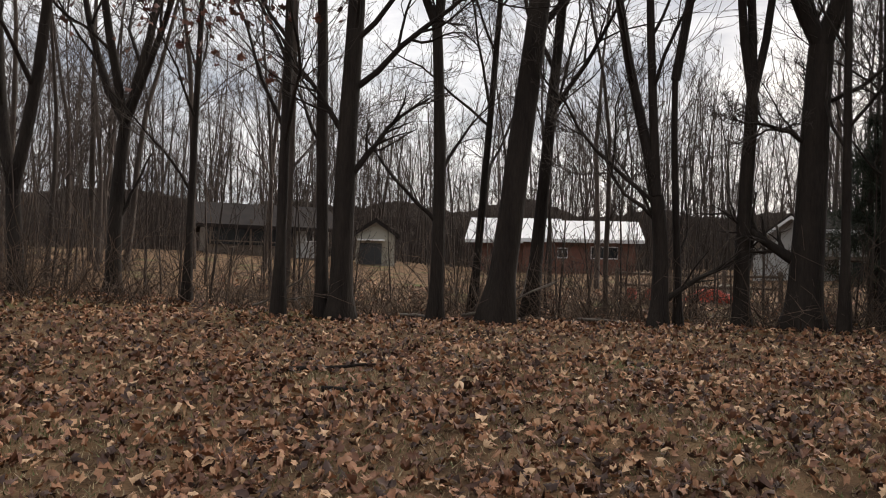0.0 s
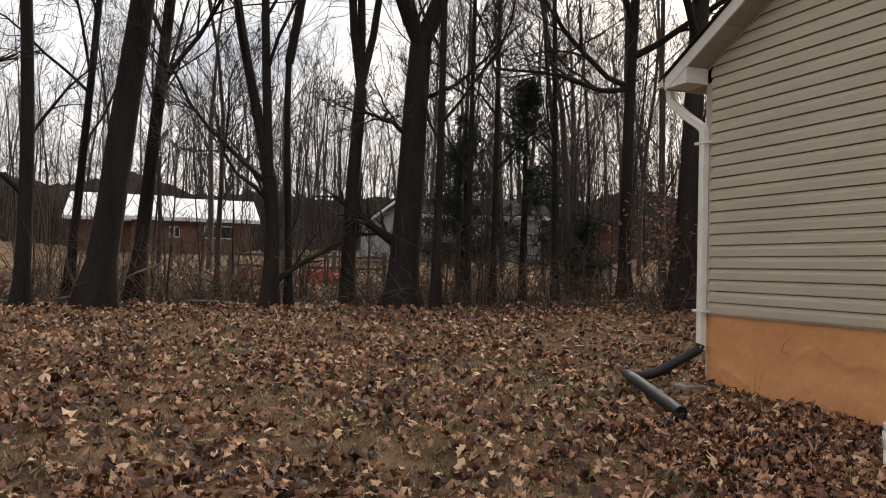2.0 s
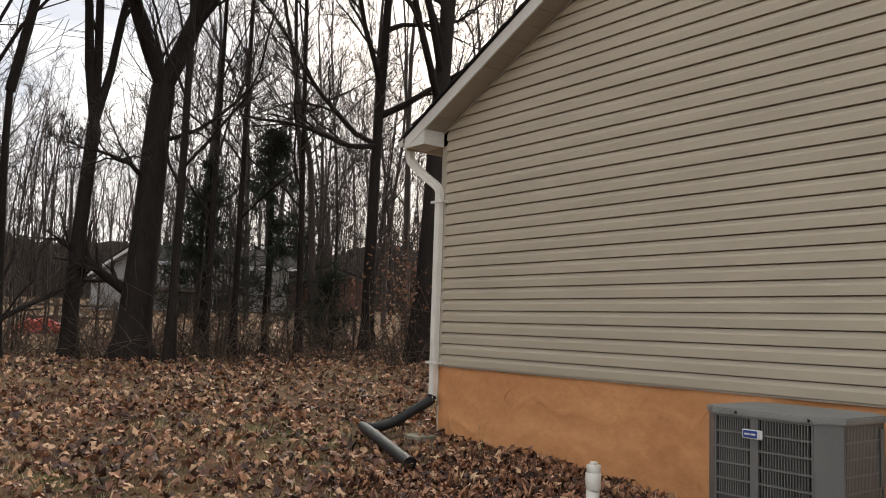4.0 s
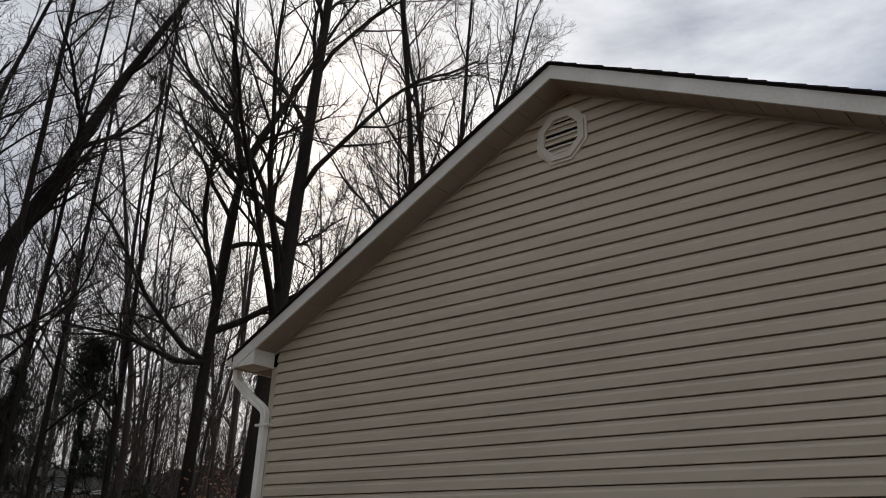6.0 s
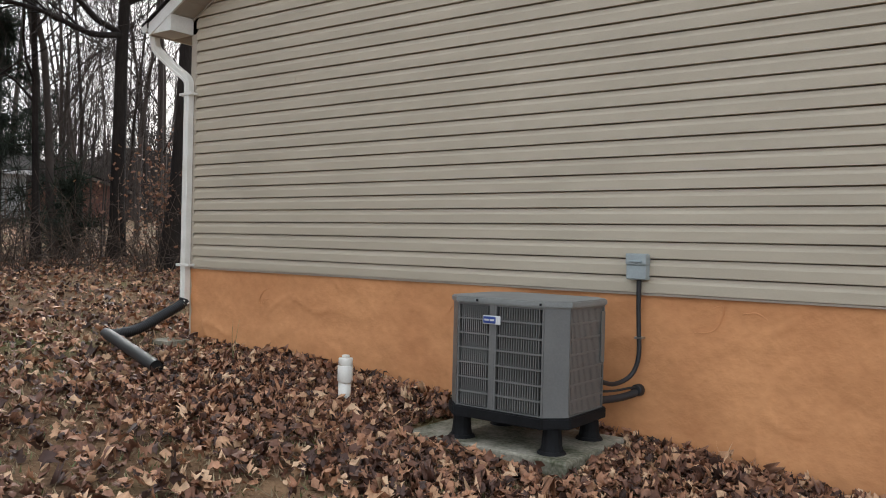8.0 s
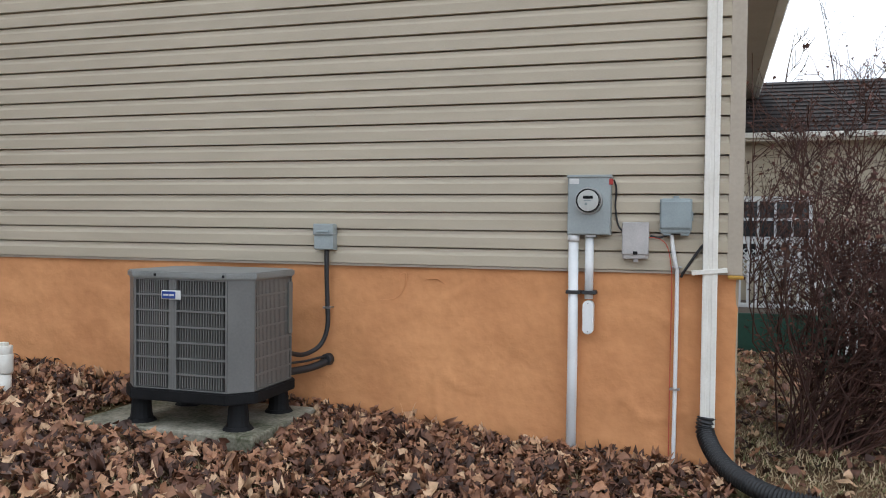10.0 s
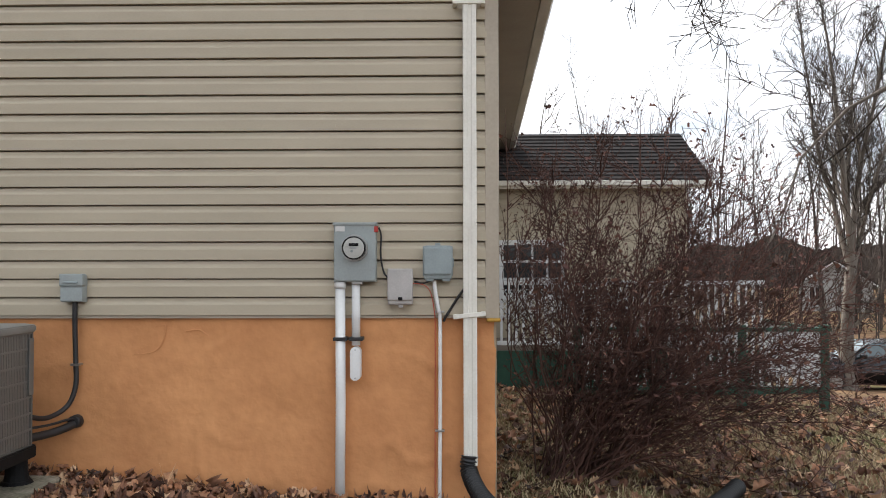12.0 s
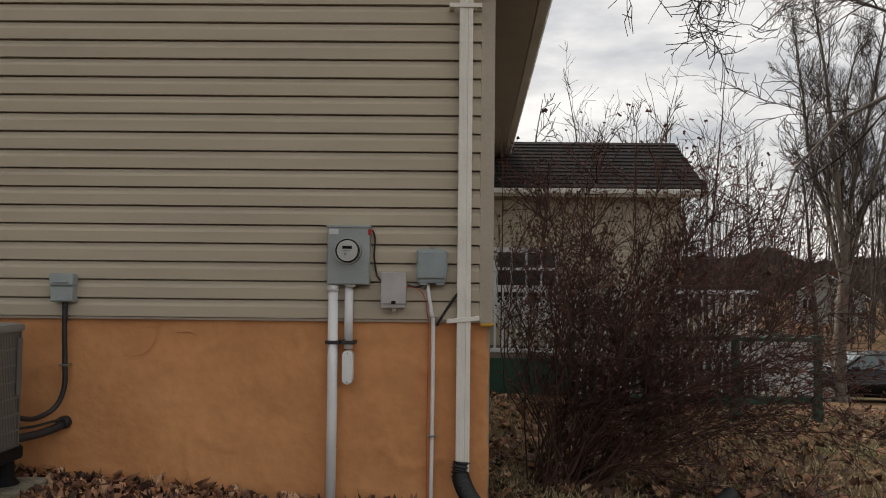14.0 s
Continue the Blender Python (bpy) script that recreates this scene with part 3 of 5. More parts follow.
hose = corrugated("drain_hose", "", [(-0.185, -0.07, 0.26), (-0.19, -0.09, 0.16), (-0.12, -0.26, 0.05), (0.0, -0.46, -0.01), (0.2, -0.66, -0.045), (0.5, -0.74, -0.055), (0.85, -0.64, -0.06), (1.2, -0.38, -0.06), (1.48, -0.10, -0.03), (1.66, 0.09, 0.02)], 0.055)
tagged(hose, "black corrugated drain hose curving from the downspout over leaves", "drain hose")
dr = corrugated("drain_pipe", "", [(-8.265, -0.07, 0.84), (-8.27, -0.10, 0.78), (-8.30, -0.33, 0.66), (-8.33, -0.58, 0.54), (-8.33, -0.80, 0.50), (-8.30, -0.95, 0.50)], 0.052)
tagged(dr, "black drain pipe leading from the back downspout to an elbow", "drain pipe")
b = rod("outlet_pipe", [(-8.42, -0.92, 0.50), (-8.3, -0.965, 0.50), (-7.5, -1.25, 0.465), (-6.55, -1.59, 0.42)], 0.058, M_BLACK, dr, sides=20, caps=False)
rod("pipe_inside", [(-8.42, -0.92, 0.50), (-6.56, -1.587, 0.42)], 0.05, M_ACDARK, dr, sides=16)
block = part("splash_block", prism([(-8.2, -0.6), (-7.85, -0.55), (-7.85, -0.28), (-8.2, -0.22)], "z", 0.38, 0.43), M_CONC)
tagged(block, "grey concrete splash block by the foundation corner", "splash block")

# ---- capped standpipe ----
vp = thing("standpipe", "white plastic capped standpipe rising from leaves", "pipe", (-5.0, -0.92, 0.2))
rod("pipe", [(0, 0, -0.1), (0.006, 0, 0.26)], 0.053, M_PIPE, vp, sides=20)
rod("coupling", [(0.004, 0, 0.2), (0.0055, 0, 0.205), (0.008, 0, 0.325), (0.008, 0, 0.33)], [0.058, 0.063, 0.063, 0.058], M_PIPE, vp, sides=20)
rod("cap", [(0.008, 0, 0.33), (0.009, 0, 0.335), (0.0095, 0, 0.385), (0.0095, 0, 0.39)], [0.055, 0.058, 0.058, 0.054], M_PIPE, vp, sides=20)
part("cap_knob", box(-0.016, 0.035, -0.022, 0.022, 0.388, 0.415, 0.006), M_PIPE, vp)

# ---- air conditioner ----
pad = part("concrete_pad", box(-4.22, -2.88, -1.13, -0.2, -0.05, 0.155, 0.015), M_CONC)
tagged(pad, "mossy concrete slab under the air conditioner", "concrete pad")
AX0, AX1, AY0, AY1, AZ0, AZ1 = -3.92, -2.97, -1.07, -0.3, 0.40, 1.165
CUT = 0.13           # the corners are cut off at 45 degrees
ac = thing("air_conditioner", "grey outdoor air conditioner with louvred sides on a slab", "air conditioner", ((AX0 + AX1) / 2, (AY0 + AY1) / 2, 0.155))
ac_o = ac.location.copy()


def ac_part(name, bm, material, label=""):
    bmesh.ops.translate(bm, vec=-ac_o, verts=bm.verts)
    return part(name, bm, material, ac, label)


def cut_corners(g):
    """The cabinet's plan with its four corners cut, grown by g."""
    x0, x1, y0, y1, c = AX0 - g, AX1 + g, AY0 - g, AY1 + g, CUT + g * 0.4
    return [(x1, y0 + c), (x1, y1 - c), (x1 - c, y1), (x0 + c, y1), (x0, y1 - c), (x0, y0 + c), (x0 + c, y0), (x1 - c, y0)]


# solid block in place of the coil, blackened to paint shade behind the louvres
ac_part("inner_shade_block", prism(cut_corners(-0.035), "z", AZ0, AZ1 - 0.03), M_ACDARK)
b = prism(cut_corners(0.012), "z", AZ1 - 0.045, AZ1)
bmesh.ops.bevel(b, geom=[e for e in b.edges if abs(e.verts[0].co.z - e.verts[1].co.z) < 1e-5], offset=0.008, segments=2, affect="EDGES")
ac_part("top_cover", b, M_ACTOP, "paler metal top cover")
b = prism(cut_corners(0.02), "z", AZ0 - 0.075, AZ0)
bmesh.ops.bevel(b, geom=b.edges[:], offset=0.008, segments=2, affect="EDGES")
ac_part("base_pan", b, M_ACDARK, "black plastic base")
for x in (AX0 + 0.11, AX1 - 0.11):
    for y in (AY0 + 0.11, AY1 - 0.11):
        b = bmesh.new()
        for r0, r1, z0, z1 in ((0.10, 0.085, 0.155, 0.175), (0.078, 0.068, 0.175, 0.215), (0.07, 0.06, 0.215, AZ0 - 0.07)):
            c = bmesh.ops.create_cone(b, cap_ends=True, segments=16, radius1=r0, radius2=r1, depth=z1 - z0)
            bmesh.ops.translate(b, vec=(x, y, (z0 + z1) / 2), verts=c["verts"])
        ac_part("foot", b, M_ACDARK)
# plain panels across the cut corners
for sx, xc in ((1, AX1), (-1, AX0)):
    for sy, yc in ((1, AY1), (-1, AY0)):
        pr = [(xc - sx * CUT, yc), (xc, yc - sy * CUT), (xc - sx * 0.022, yc - sy * CUT), (xc - sx * CUT, yc - sy * 0.022)]
        b = prism(pr, "z", AZ0, AZ1 - 0.04)
        bmesh.ops.bevel(b, geom=[e for e in b.edges if abs(e.verts[0].co.z - e.verts[1].co.z) > 0.1], offset=0.006, segments=2, affect="EDGES")
        ac_part("corner_panel", b, M_AC)


def louvre(u0, u1, put, rows, fins, turned):
    """A grille of thin upright fins between level ribs."""
    b = bmesh.new()
    h = (AZ1 - 0.05 - AZ0) / rows
    def blk(ua, ub, za, zb, d):
        x0, x1, y0, y1 = put(ua, ub, d)
        box(x0, x1, y0, y1, za, zb, 0, b)
    for i in range(rows + 1):
        z = AZ0 + i * h
        blk(u0, u1, z - 0.006 if i else z, z + 0.006, 0.008)
    blk(u0, u0 + 0.014, AZ0, AZ1 - 0.045, 0.009)
    blk(u1 - 0.014, u1, AZ0, AZ1 - 0.045, 0.009)
    for i in range(1, fins):
        u = u0 + 0.02 + (u1 - u0 - 0.04) * i / fins
        blk(u - turned, u + turned, AZ0 + 0.01, AZ1 - 0.05, 0.005)
    return b


mid = AX0 + CUT + (AX1 - AX0 - 2 * CUT) * 0.40
front = lambda a, c, d: (a, c, AY0 + 0.012 - d, AY0 + 0.03)
side = lambda a, c, d: (AX1 - 0.03, AX1 - 0.012 + d, a, c)
ac_part("louvre_panel", louvre(AX0 + CUT, mid, front, 7, 14, 0.0034), M_AC)
ac_part("louvre_panel", louvre(mid + 0.03, AX1 - CUT, front, 7, 18, 0.003), M_AC)
ac_part("centre_post", box(mid, mid + 0.03, AY0, AY0 + 0.03, AZ0, AZ1 - 0.04, 0.004), M_AC)
ac_part("louvre_panel", louvre(AY0 + CUT, AY1 - CUT, side, 7, 26, 0.0064), M_AC)
ac_part("side_panel", box(AX0, AX0 + 0.02, AY0 + CUT, AY1 - CUT, AZ0, AZ1 - 0.04, 0.004), M_AC)
ac_part("back_panel", box(AX0 + CUT, AX1 - CUT, AY1 - 0.02, AY1, AZ0, AZ1 - 0.04, 0.004), M_AC)
bd = ac_part("badge", box(mid - 0.06, mid + 0.085, AY0 - 0.014, AY0 - 0.002, 0.985, 1.045, 0.008), M_PAPER, "blue and white maker's badge")
b = box(mid - 0.052, mid + 0.048, AY0 - 0.0165, AY0 - 0.012, 0.992, 1.038, 0.003)
bmesh.ops.translate(b, vec=-ac_o, verts=b.verts)
part("badge_field", b, M_BLUE, bd)
for i in range(2):
    b = box(mid - 0.04 + 0.045 * i, mid - 0.002 + 0.04 * i, AY0 - 0.0185, AY0 - 0.0155, 1.009, 1.021, 0)
    bmesh.ops.translate(b, vec=-ac_o, verts=b.verts)
    part("badge_mark", b, M_PAPER, bd)
for x in (AX0 + 0.3, AX1 - 0.15):
    ac_part("screw", box(x - 0.008, x + 0.008, AY0 - 0.018, AY0 - 0.01, AZ1 - 0.03, AZ1 - 0.014, 0.002), M_ACDARK)
ac_part("service_plate", box(AX1 - 0.002, AX1 + 0.006, AY1 - CUT - 0.06, AY1 - CUT - 0.004, 0.72, 1.08, 0.003), M_AC, "pale service label plate")

# refrigerant lines and electric whip
lines = thing("refrigerant_lines", "black insulated lines running from wall to air conditioner", "cable")
rod("suction_line", curve_points([(-3.05, -0.42, 0.43), (-2.97, -0.2, 0.43), (-2.91, -0.08, 0.45), (-2.88, 0.0, 0.47)]), 0.028, M_CABLE, lines)
rod("liquid_line", curve_points([(-3.03, -0.43, 0.50), (-2.97, -0.25, 0.49), (-2.91, -0.10, 0.50), (-2.88, 0.0, 0.49)]), 0.009, M_CABLE, lines)
rod("wall_seal", [(-2.893, -0.045, 0.475), (-2.885, 0.01, 0.475)], [0.042, 0.046], M_CABLE, lines, sides=14)
whip = rod("power_whip", curve_points([(-2.885, -0.05, 1.30), (-2.885, -0.045, 1.1), (-2.875, -0.05, 0.9), (-2.87, -0.06, 0.72), (-2.91, -0.10, 0.59), (-2.97, -0.25, 0.54), (-3.0, -0.44, 0.58)]), 0.017, M_CABLE)
tagged(whip, "black flexible conduit from the disconnect to the air conditioner", "cable")
part("clip", box(-2.905, -2.845, -0.07, 0.0, 0.86, 0.875, 0.002), M_CHROME, whip, "metal clip")


# ---- boxes on the wall ----
def wall_box(name, label, cat, x0, x1, z0, z1, depth, material, bev=0.006):
    ob = thing(name, label, cat, ((x0 + x1) / 2, -0.014, (z0 + z1) / 2))
    w, h = (x1 - x0) / 2, (z1 - z0) / 2
    part("body", box(-w, w, -depth, 0.004, -h, h, bev), material, ob)
    return ob, w, h


ob, w, h = wall_box("disconnect_box", "small grey electrical disconnect box on the siding", "electrical box", -2.965, -2.815, 1.295, 1.48, 0.075, M_BOX)
part("lid", box(-w - 0.006, w + 0.006, -0.095, -0.03, h - 0.075, h + 0.008, 0.008), M_BOX, ob)
part("lid", box(-w - 0.002, w + 0.002, -0.083, -0.04, -h + 0.006, h - 0.08, 0.005), M_BOX, ob)
part("handle", box(-0.05, 0.05, -0.105, -0.08, 0.035, 0.05, 0.004), M_BOX2, ob)

ob, w, h = wall_box("meter_box", "grey steel electric meter socket with round glass meter", "electric meter", -1.10, -0.815, 1.43, 1.825, 0.09, M_BOX, 0.005)
part("cover", box(-w + 0.004, w - 0.004, -0.098, -0.085, -h + 0.006, h - 0.006, 0.004), M_BOX, ob)
part("top_flange", box(-w - 0.006, w + 0.006, -0.105, 0.0, h - 0.012, h + 0.006, 0.003), M_BOX, ob)
part("sticker", box(-w + 0.012, -w + 0.075, -0.1, -0.0965, h - 0.055, h - 0.02, 0), M_PAPER, ob, "small white sticker")
part("hasp", box(w - 0.012, w + 0.012, -0.1, -0.05, h - 0.06, h - 0.02, 0.003), M_RED, ob, "red seal tag")
part("hub", box(-0.02, 0.05, -0.085, -0.02, -h - 0.016, -h + 0.004, 0.003), M_CHROME, ob)


def disc(parent, name, y0, y1, r0, r1, material, label="", x=0.0, z=0.0):
    return rod(name, [(x, y0, z), (x, y1, z)], [r0, r1], material, parent, label, sides=36)


m_x, m_z = 0.0, 0.03
disc(ob, "sealing_ring", -0.096, -0.122, 0.092, 0.088, M_CHROME, "dull metal sealing ring", m_x, m_z)
disc(ob, "meter_collar", -0.12, -0.15, 0.08, 0.078, M_ACDARK, "", m_x, m_z)
disc(ob, "meter_face", -0.15, -0.153, 0.066, 0.066, M_FACE, "white meter dial", m_x, m_z)
part("display", box(m_x - 0.032, m_x + 0.032, -0.157, -0.152, m_z + 0.012, m_z + 0.032, 0.001), M_ACDARK, ob, "dark number display")
part("dial_print", box(m_x - 0.025, m_x + 0.02, -0.1555, -0.1525, m_z - 0.004, m_z + 0.002, 0), M_BOX2, ob)
part("dial_print", box(m_x - 0.02, m_x - 0.005, -0.1555, -0.1525, m_z - 0.03, m_z - 0.014, 0), M_BOX2, ob)
gl_ = rod("glass_cover", [(m_x, -0.148, m_z), (m_x, -0.168, m_z), (m_x, -0.18, m_z), (m_x, -0.184, m_z)], [0.079, 0.078, 0.07, 0.05], M_GLASSY, ob, sides=36)
gl_.visible_shadow = False

ob, w, h = wall_box("phone_box", "chalky off-white telephone junction box on the siding", "junction box", -0.735, -0.57, 1.275, 1.515, 0.08, M_WBOX, 0.01)
part("lid", box(-w - 0.003, w + 0.003, -0.09, -0.055, -h + 0.028, h + 0.004, 0.008), M_WBOX, ob)
part("latch", box(-0.012, 0.018, -0.07, -0.045, -h - 0.02, -h + 0.006, 0.004), M_WBOX, ob)
part("lock", box(-0.014, 0.016, -0.094, -0.086, -h + 0.03, -h + 0.052, 0.004), M_ACDARK, ob)
ob, w, h = wall_box("cable_box", "faded grey-green plastic cable box on the siding", "junction box", -0.492, -0.305, 1.445, 1.675, 0.085, M_BOX2, 0.012)
part("lid", box(-w - 0.004, w + 0.004, -0.1, -0.06, -h + 0.03, h - 0.012, 0.012), M_BOX2, ob)
part("lid_rim", box(-w - 0.008, w + 0.008, -0.07, -0.055, -h + 0.022, h - 0.004, 0.004), M_BOX2, ob)
part("foot", box(-w + 0.015, -0.028, -0.08, -0.01, -h - 0.012, -h + 0.03, 0.004), M_BOX2, ob)
part("foot", box(0.03, w - 0.01, -0.08, -0.01, -h - 0.012, -h + 0.03, 0.004), M_BOX2, ob)
part("cable_gland", box(-0.027, 0.028, -0.075, -0.01, -h - 0.006, -h + 0.03, 0.003), M_ACDARK, ob)
part("eyelet", box(-0.018, 0.018, -0.05, 0.0, h - 0.004, h + 0.018, 0.004), M_BOX2, ob)
part("hinge", box(w, w + 0.016, -0.05, -0.01, -0.03, 0.03, 0.004), M_BOX2, ob)

cond = thing("service_conduit", "thick grey plastic conduit from the meter to the ground", "conduit")
rod("pipe", [(-1.062, -0.06, -0.2), (-1.058, -0.06, 0.6), (-1.062, -0.06, 1.43)], 0.034, M_CONDUIT, cond, sides=20)
rod("coupling", [(-1.062, -0.06, 1.385), (-1.062, -0.06, 1.43)], 0.04, M_CONDUIT, cond, sides=20)
c2 = thing("short_conduit", "short grey conduit ending in an access fitting", "conduit")
rod("pipe", [(-0.955, -0.055, 1.0), (-0.955, -0.055, 1.43)], 0.029, M_CONDUIT, c2, sides=20)
bb = prism([(-0.955 + 0.036 * math.sin(radians(a)), (0.955 if -90 <= a <= 90 else 0.80) + 0.036 * math.cos(radians(a))) for a in range(-90, 270, 15)], "y", -0.095, -0.02)
part("access_body", bb, M_CONDUIT, c2)
bb = prism([(-0.955 + 0.028 * math.sin(radians(a)), (0.955 if -90 <= a <= 90 else 0.80) + 0.028 * math.cos(radians(a))) for a in range(-90, 270, 15)], "y", -0.101, -0.094)
part("access_cover", bb, M_CONDUIT, c2)
for z in (0.972, 0.783):
    part("screw", box(-0.959, -0.951, -0.104, -0.1, z - 0.004, z + 0.004, 0.001), M_CHROME, c2)
for x in (-1.062, -0.955):
    clamp = part("pipe_clamp", box(x - 0.044, x + 0.052, -0.101, -0.002, 1.032, 1.056, 0.004), M_CABLE)
    tagged(clamp, "dark metal pipe clamp on the conduit", "clamp", "conduit clamps")
tc_ = thing("thin_conduit", "thin grey conduit bent below the cable box", "conduit")
rod("pipe", curve_points([(-0.425, -0.06, 1.46), (-0.415, -0.058, 1.36), (-0.395, -0.05, 1.24), (-0.385, -0.03, 1.15), (-0.385, -0.025, 0.6), (-0.39, -0.022, -0.2)]), 0.0135, M_CONDUIT, tc_)
for z in (1.225, 0.42):
    part("clip", box(-0.42, -0.355, -0.05, 0.0, z - 0.006, z + 0.006, 0.002), M_CHROME, tc_)
cb = rod("orange_cable", curve_points([(-0.57, -0.06, 1.42), (-0.5, -0.05, 1.41), (-0.45, -0.04, 1.36), (-0.425, -0.04, 1.24), (-0.418, -0.015, 1.1), (-0.42, -0.012, 0.5), (-0.42, -0.012, -0.1)]), 0.0028, M_ORANGE)
tagged(cb, "thin orange cable beside the thin conduit", "cable")
cb = rod("black_cable", curve_points([(-0.80, -0.05, 1.80), (-0.785, -0.04, 1.74), (-0.79, -0.03, 1.62), (-0.77, -0.03, 1.5), (-0.73, -0.05, 1.45)]), 0.006, M_CABLE)
tagged(cb, "black cable from the meter to the telephone box", "cable")
cb = rod("black_cable", curve_points([(-0.56, -0.05, 1.43), (-0.5, -0.05, 1.42), (-0.44, -0.05, 1.44)]), 0.007, M_CABLE)
tagged(cb, "black cable between two junction boxes", "cable")
cb = rod("black_cable", curve_points([(-0.20, -0.03, 1.40), (-0.25, -0.03, 1.34), (-0.34, -0.025, 1.20), (-0.36, -0.015, 1.16)]), 0.009, M_CABLE)
tagged(cb, "black cable running behind the downspout", "cable")
fo = part("foam_bead", box(-0.07, 0.03, -0.035, -0.01, 1.155, 1.18, 0.01), M_FOAM)
tagged(fo, "yellow sealing foam at the siding corner", "foam")
fo = part("foam_bead", box(-8.36, -8.27, -0.06, 0.0, 1.15, 1.19, 0.012), M_FOAM)
tagged(fo, "yellow sealing foam at the back siding corner", "foam")

# ---- trees ----
def wander(rng, start, d, length, n, bend, rise=0.0):
    """A crooked line from start in direction d."""
    p, d = np.array(start, float), np.array(d, float)
    d /= np.linalg.norm(d)
    out = [p.copy()]
    for _ in range(n):
        d = d + rng.normal(0, bend, 3) + np.array([0, 0, rise])
        d /= np.linalg.norm(d)
        p = p + d * (length / n)
        out.append(p.copy())
    return np.array(out)


def side_dir(rng, d, angle):
    d = d / np.linalg.norm(d)
    a = rng.normal(0, 1, 3)
    a -= d * (a @ d)
    a /= np.linalg.norm(a)
    return d * math.cos(angle) + a * math.sin(angle)


def branch(rng, wood, twig, start, d, length, radius, depth, bend=0.13, rise=0.03, dens=1.0, spread=0.85):
    """A limb with its side branches and twigs, finer at each level."""
    n = 7 if depth >= 2 else 4 if depth == 1 else 2
    line = wander(rng, start, d, length, n, bend, rise)
    rad = radius * np.linspace(1, 0.32, n + 1) ** 1.1
    (wood if radius > 0.022 else twig).tube(line, np.maximum(rad, 0.004), 7 if radius > 0.08 else 5 if radius > 0.022 else 3)
    if depth <= 0:
        return
    k = max(2, int(round((6, 7, 8, 8)[min(depth, 3)] * dens)))
    for i in range(k):
        t = 0.22 + 0.78 * (i + rng.uniform(0.1, 0.9)) / k
        q = t * n
        j = min(int(q), n - 1)
        at = line[j] + (line[j + 1] - line[j]) * (q - j)
        dd = side_dir(rng, line[j + 1] - line[j], rng.uniform(0.45, spread))
        dd[2] += 0.12
        branch(rng, wood, twig, at, dd, length * rng.uniform(0.32, 0.58) * (1.15 - 0.5 * t), max(radius * (1 - 0.6 * t) * 0.52, 0.005), depth - 1, bend * 1.15, rise, dens, spread)


def build_tree(name, label, x, y, r, h, lean=(0, 0), forks=(), limb_from=0.2, limbs=17, seed=0, depth=3, dens=1.2, material=None, limb_len=0.3, specials=(), spread=0.85, group="bare trees", crook=0.02, limb_angle=(0.5, 0.95), droop=0.05):
    """A bare tree. forks: (height, direction x, y, length, radius) stems; specials: (height, dx, dy, dz, length, radius) limbs."""
    rng = np.random.default_rng(seed)
    wood, twig = Soup(), Soup()
    z0 = float(ground_z(x, y))
    top = forks[0][0] if forks else h
    n = 14
    line = [np.array([0, 0, -0.25])]
    for i in range(n + 1):
        t = i / n
        zz = top * t
        line.append(np.array([lean[0] * zz + crook * h * math.sin(3 * t + seed) * t * 0.4, lean[1] * zz + crook * h * math.sin(2.3 * t + 2 * seed) * t * 0.4, zz]))
    line = np.array(line)
    hh = np.clip(line[:, 2], 0, None) / h
    rad = r * (1 - 0.8 * hh) * (1 + 0.55 * np.exp(-np.clip(line[:, 2], 0, None) / 0.3)) * 0.92
    v, f = tube_arrays(line, rad, 14)
    ang = np.arctan2(v[:, 1] - np.repeat(line[:, 1], 14), v[:, 0] - np.repeat(line[:, 0], 14))
    cen = np.repeat(line, 14, 0)
    v = cen + (v - cen) * (1 + 0.10 * np.sin(ang * 5 + seed + v[:, 2:3].ravel() * 0.3)[:, None] * np.exp(-np.clip(cen[:, 2:3], 0, None) / 1.0) + 0.03 * np.sin(ang * 3 + cen[:, 2] * 1.7)[:, None])
    wood.add(v, f)
    stems = [(line, r, limb_from)]
    for fh, fx, fy, fl, fr in forks:
        st = line[-1] if fh >= top else line[1 + int(n * fh / top)]
        d = np.array([fx, fy, 1.0])
        sl = wander(rng, st, d, fl, 10, 0.045, 0.02)
        wood.tube(sl, fr * np.linspace(1, 0.22, 11), 10)
        stems.append((sl, fr, 0.12))
    for sl, sr, lf in stems:
        m = len(sl) - 1
        total = np.linalg.norm(sl[-1] - sl[0])
        cnt = limbs if (sl is not line or not forks) else max(1, int(limbs * 0.25))
        for i in range(cnt):
            t = lf + (1 - lf) * (i + rng.uniform(0, 1)) / cnt
            q = min(t, 0.999) * m
            j = int(q)
            at = sl[j] + (sl[j + 1] - sl[j]) * (q - j)
            d = side_dir(rng, sl[j + 1] - sl[j], rng.uniform(*limb_angle))
            d[2] = abs(d[2]) * 0.8 + 0.2
            branch(rng, wood, twig, at, d, max(total, h * 0.45) * limb_len * rng.uniform(0.7, 1.2) * (1.25 - 0.7 * t), max(sr * 0.42 * (1.1 - 0.8 * t), 0.018), depth - 1, dens=dens, spread=spread)
        branch(rng, wood, twig, sl[-1], sl[-1] - sl[-2], total * 0.25, sr * 0.2, depth - 1, dens=dens, spread=spread)
    for fh, dx, dy, dz, fl, fr in specials:
        i = int(np.argmin(np.abs(line[:, 2] - fh)))
        branch(rng, wood, twig, line[i], (dx, dy, dz), fl, fr, depth, 0.2, droop, dens=dens, spread=spread)
    ob = thing(name, label, "tree", (x, y, z0), group)
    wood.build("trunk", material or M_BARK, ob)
    twig.build("crown", M_TWIG, ob)
    return ob


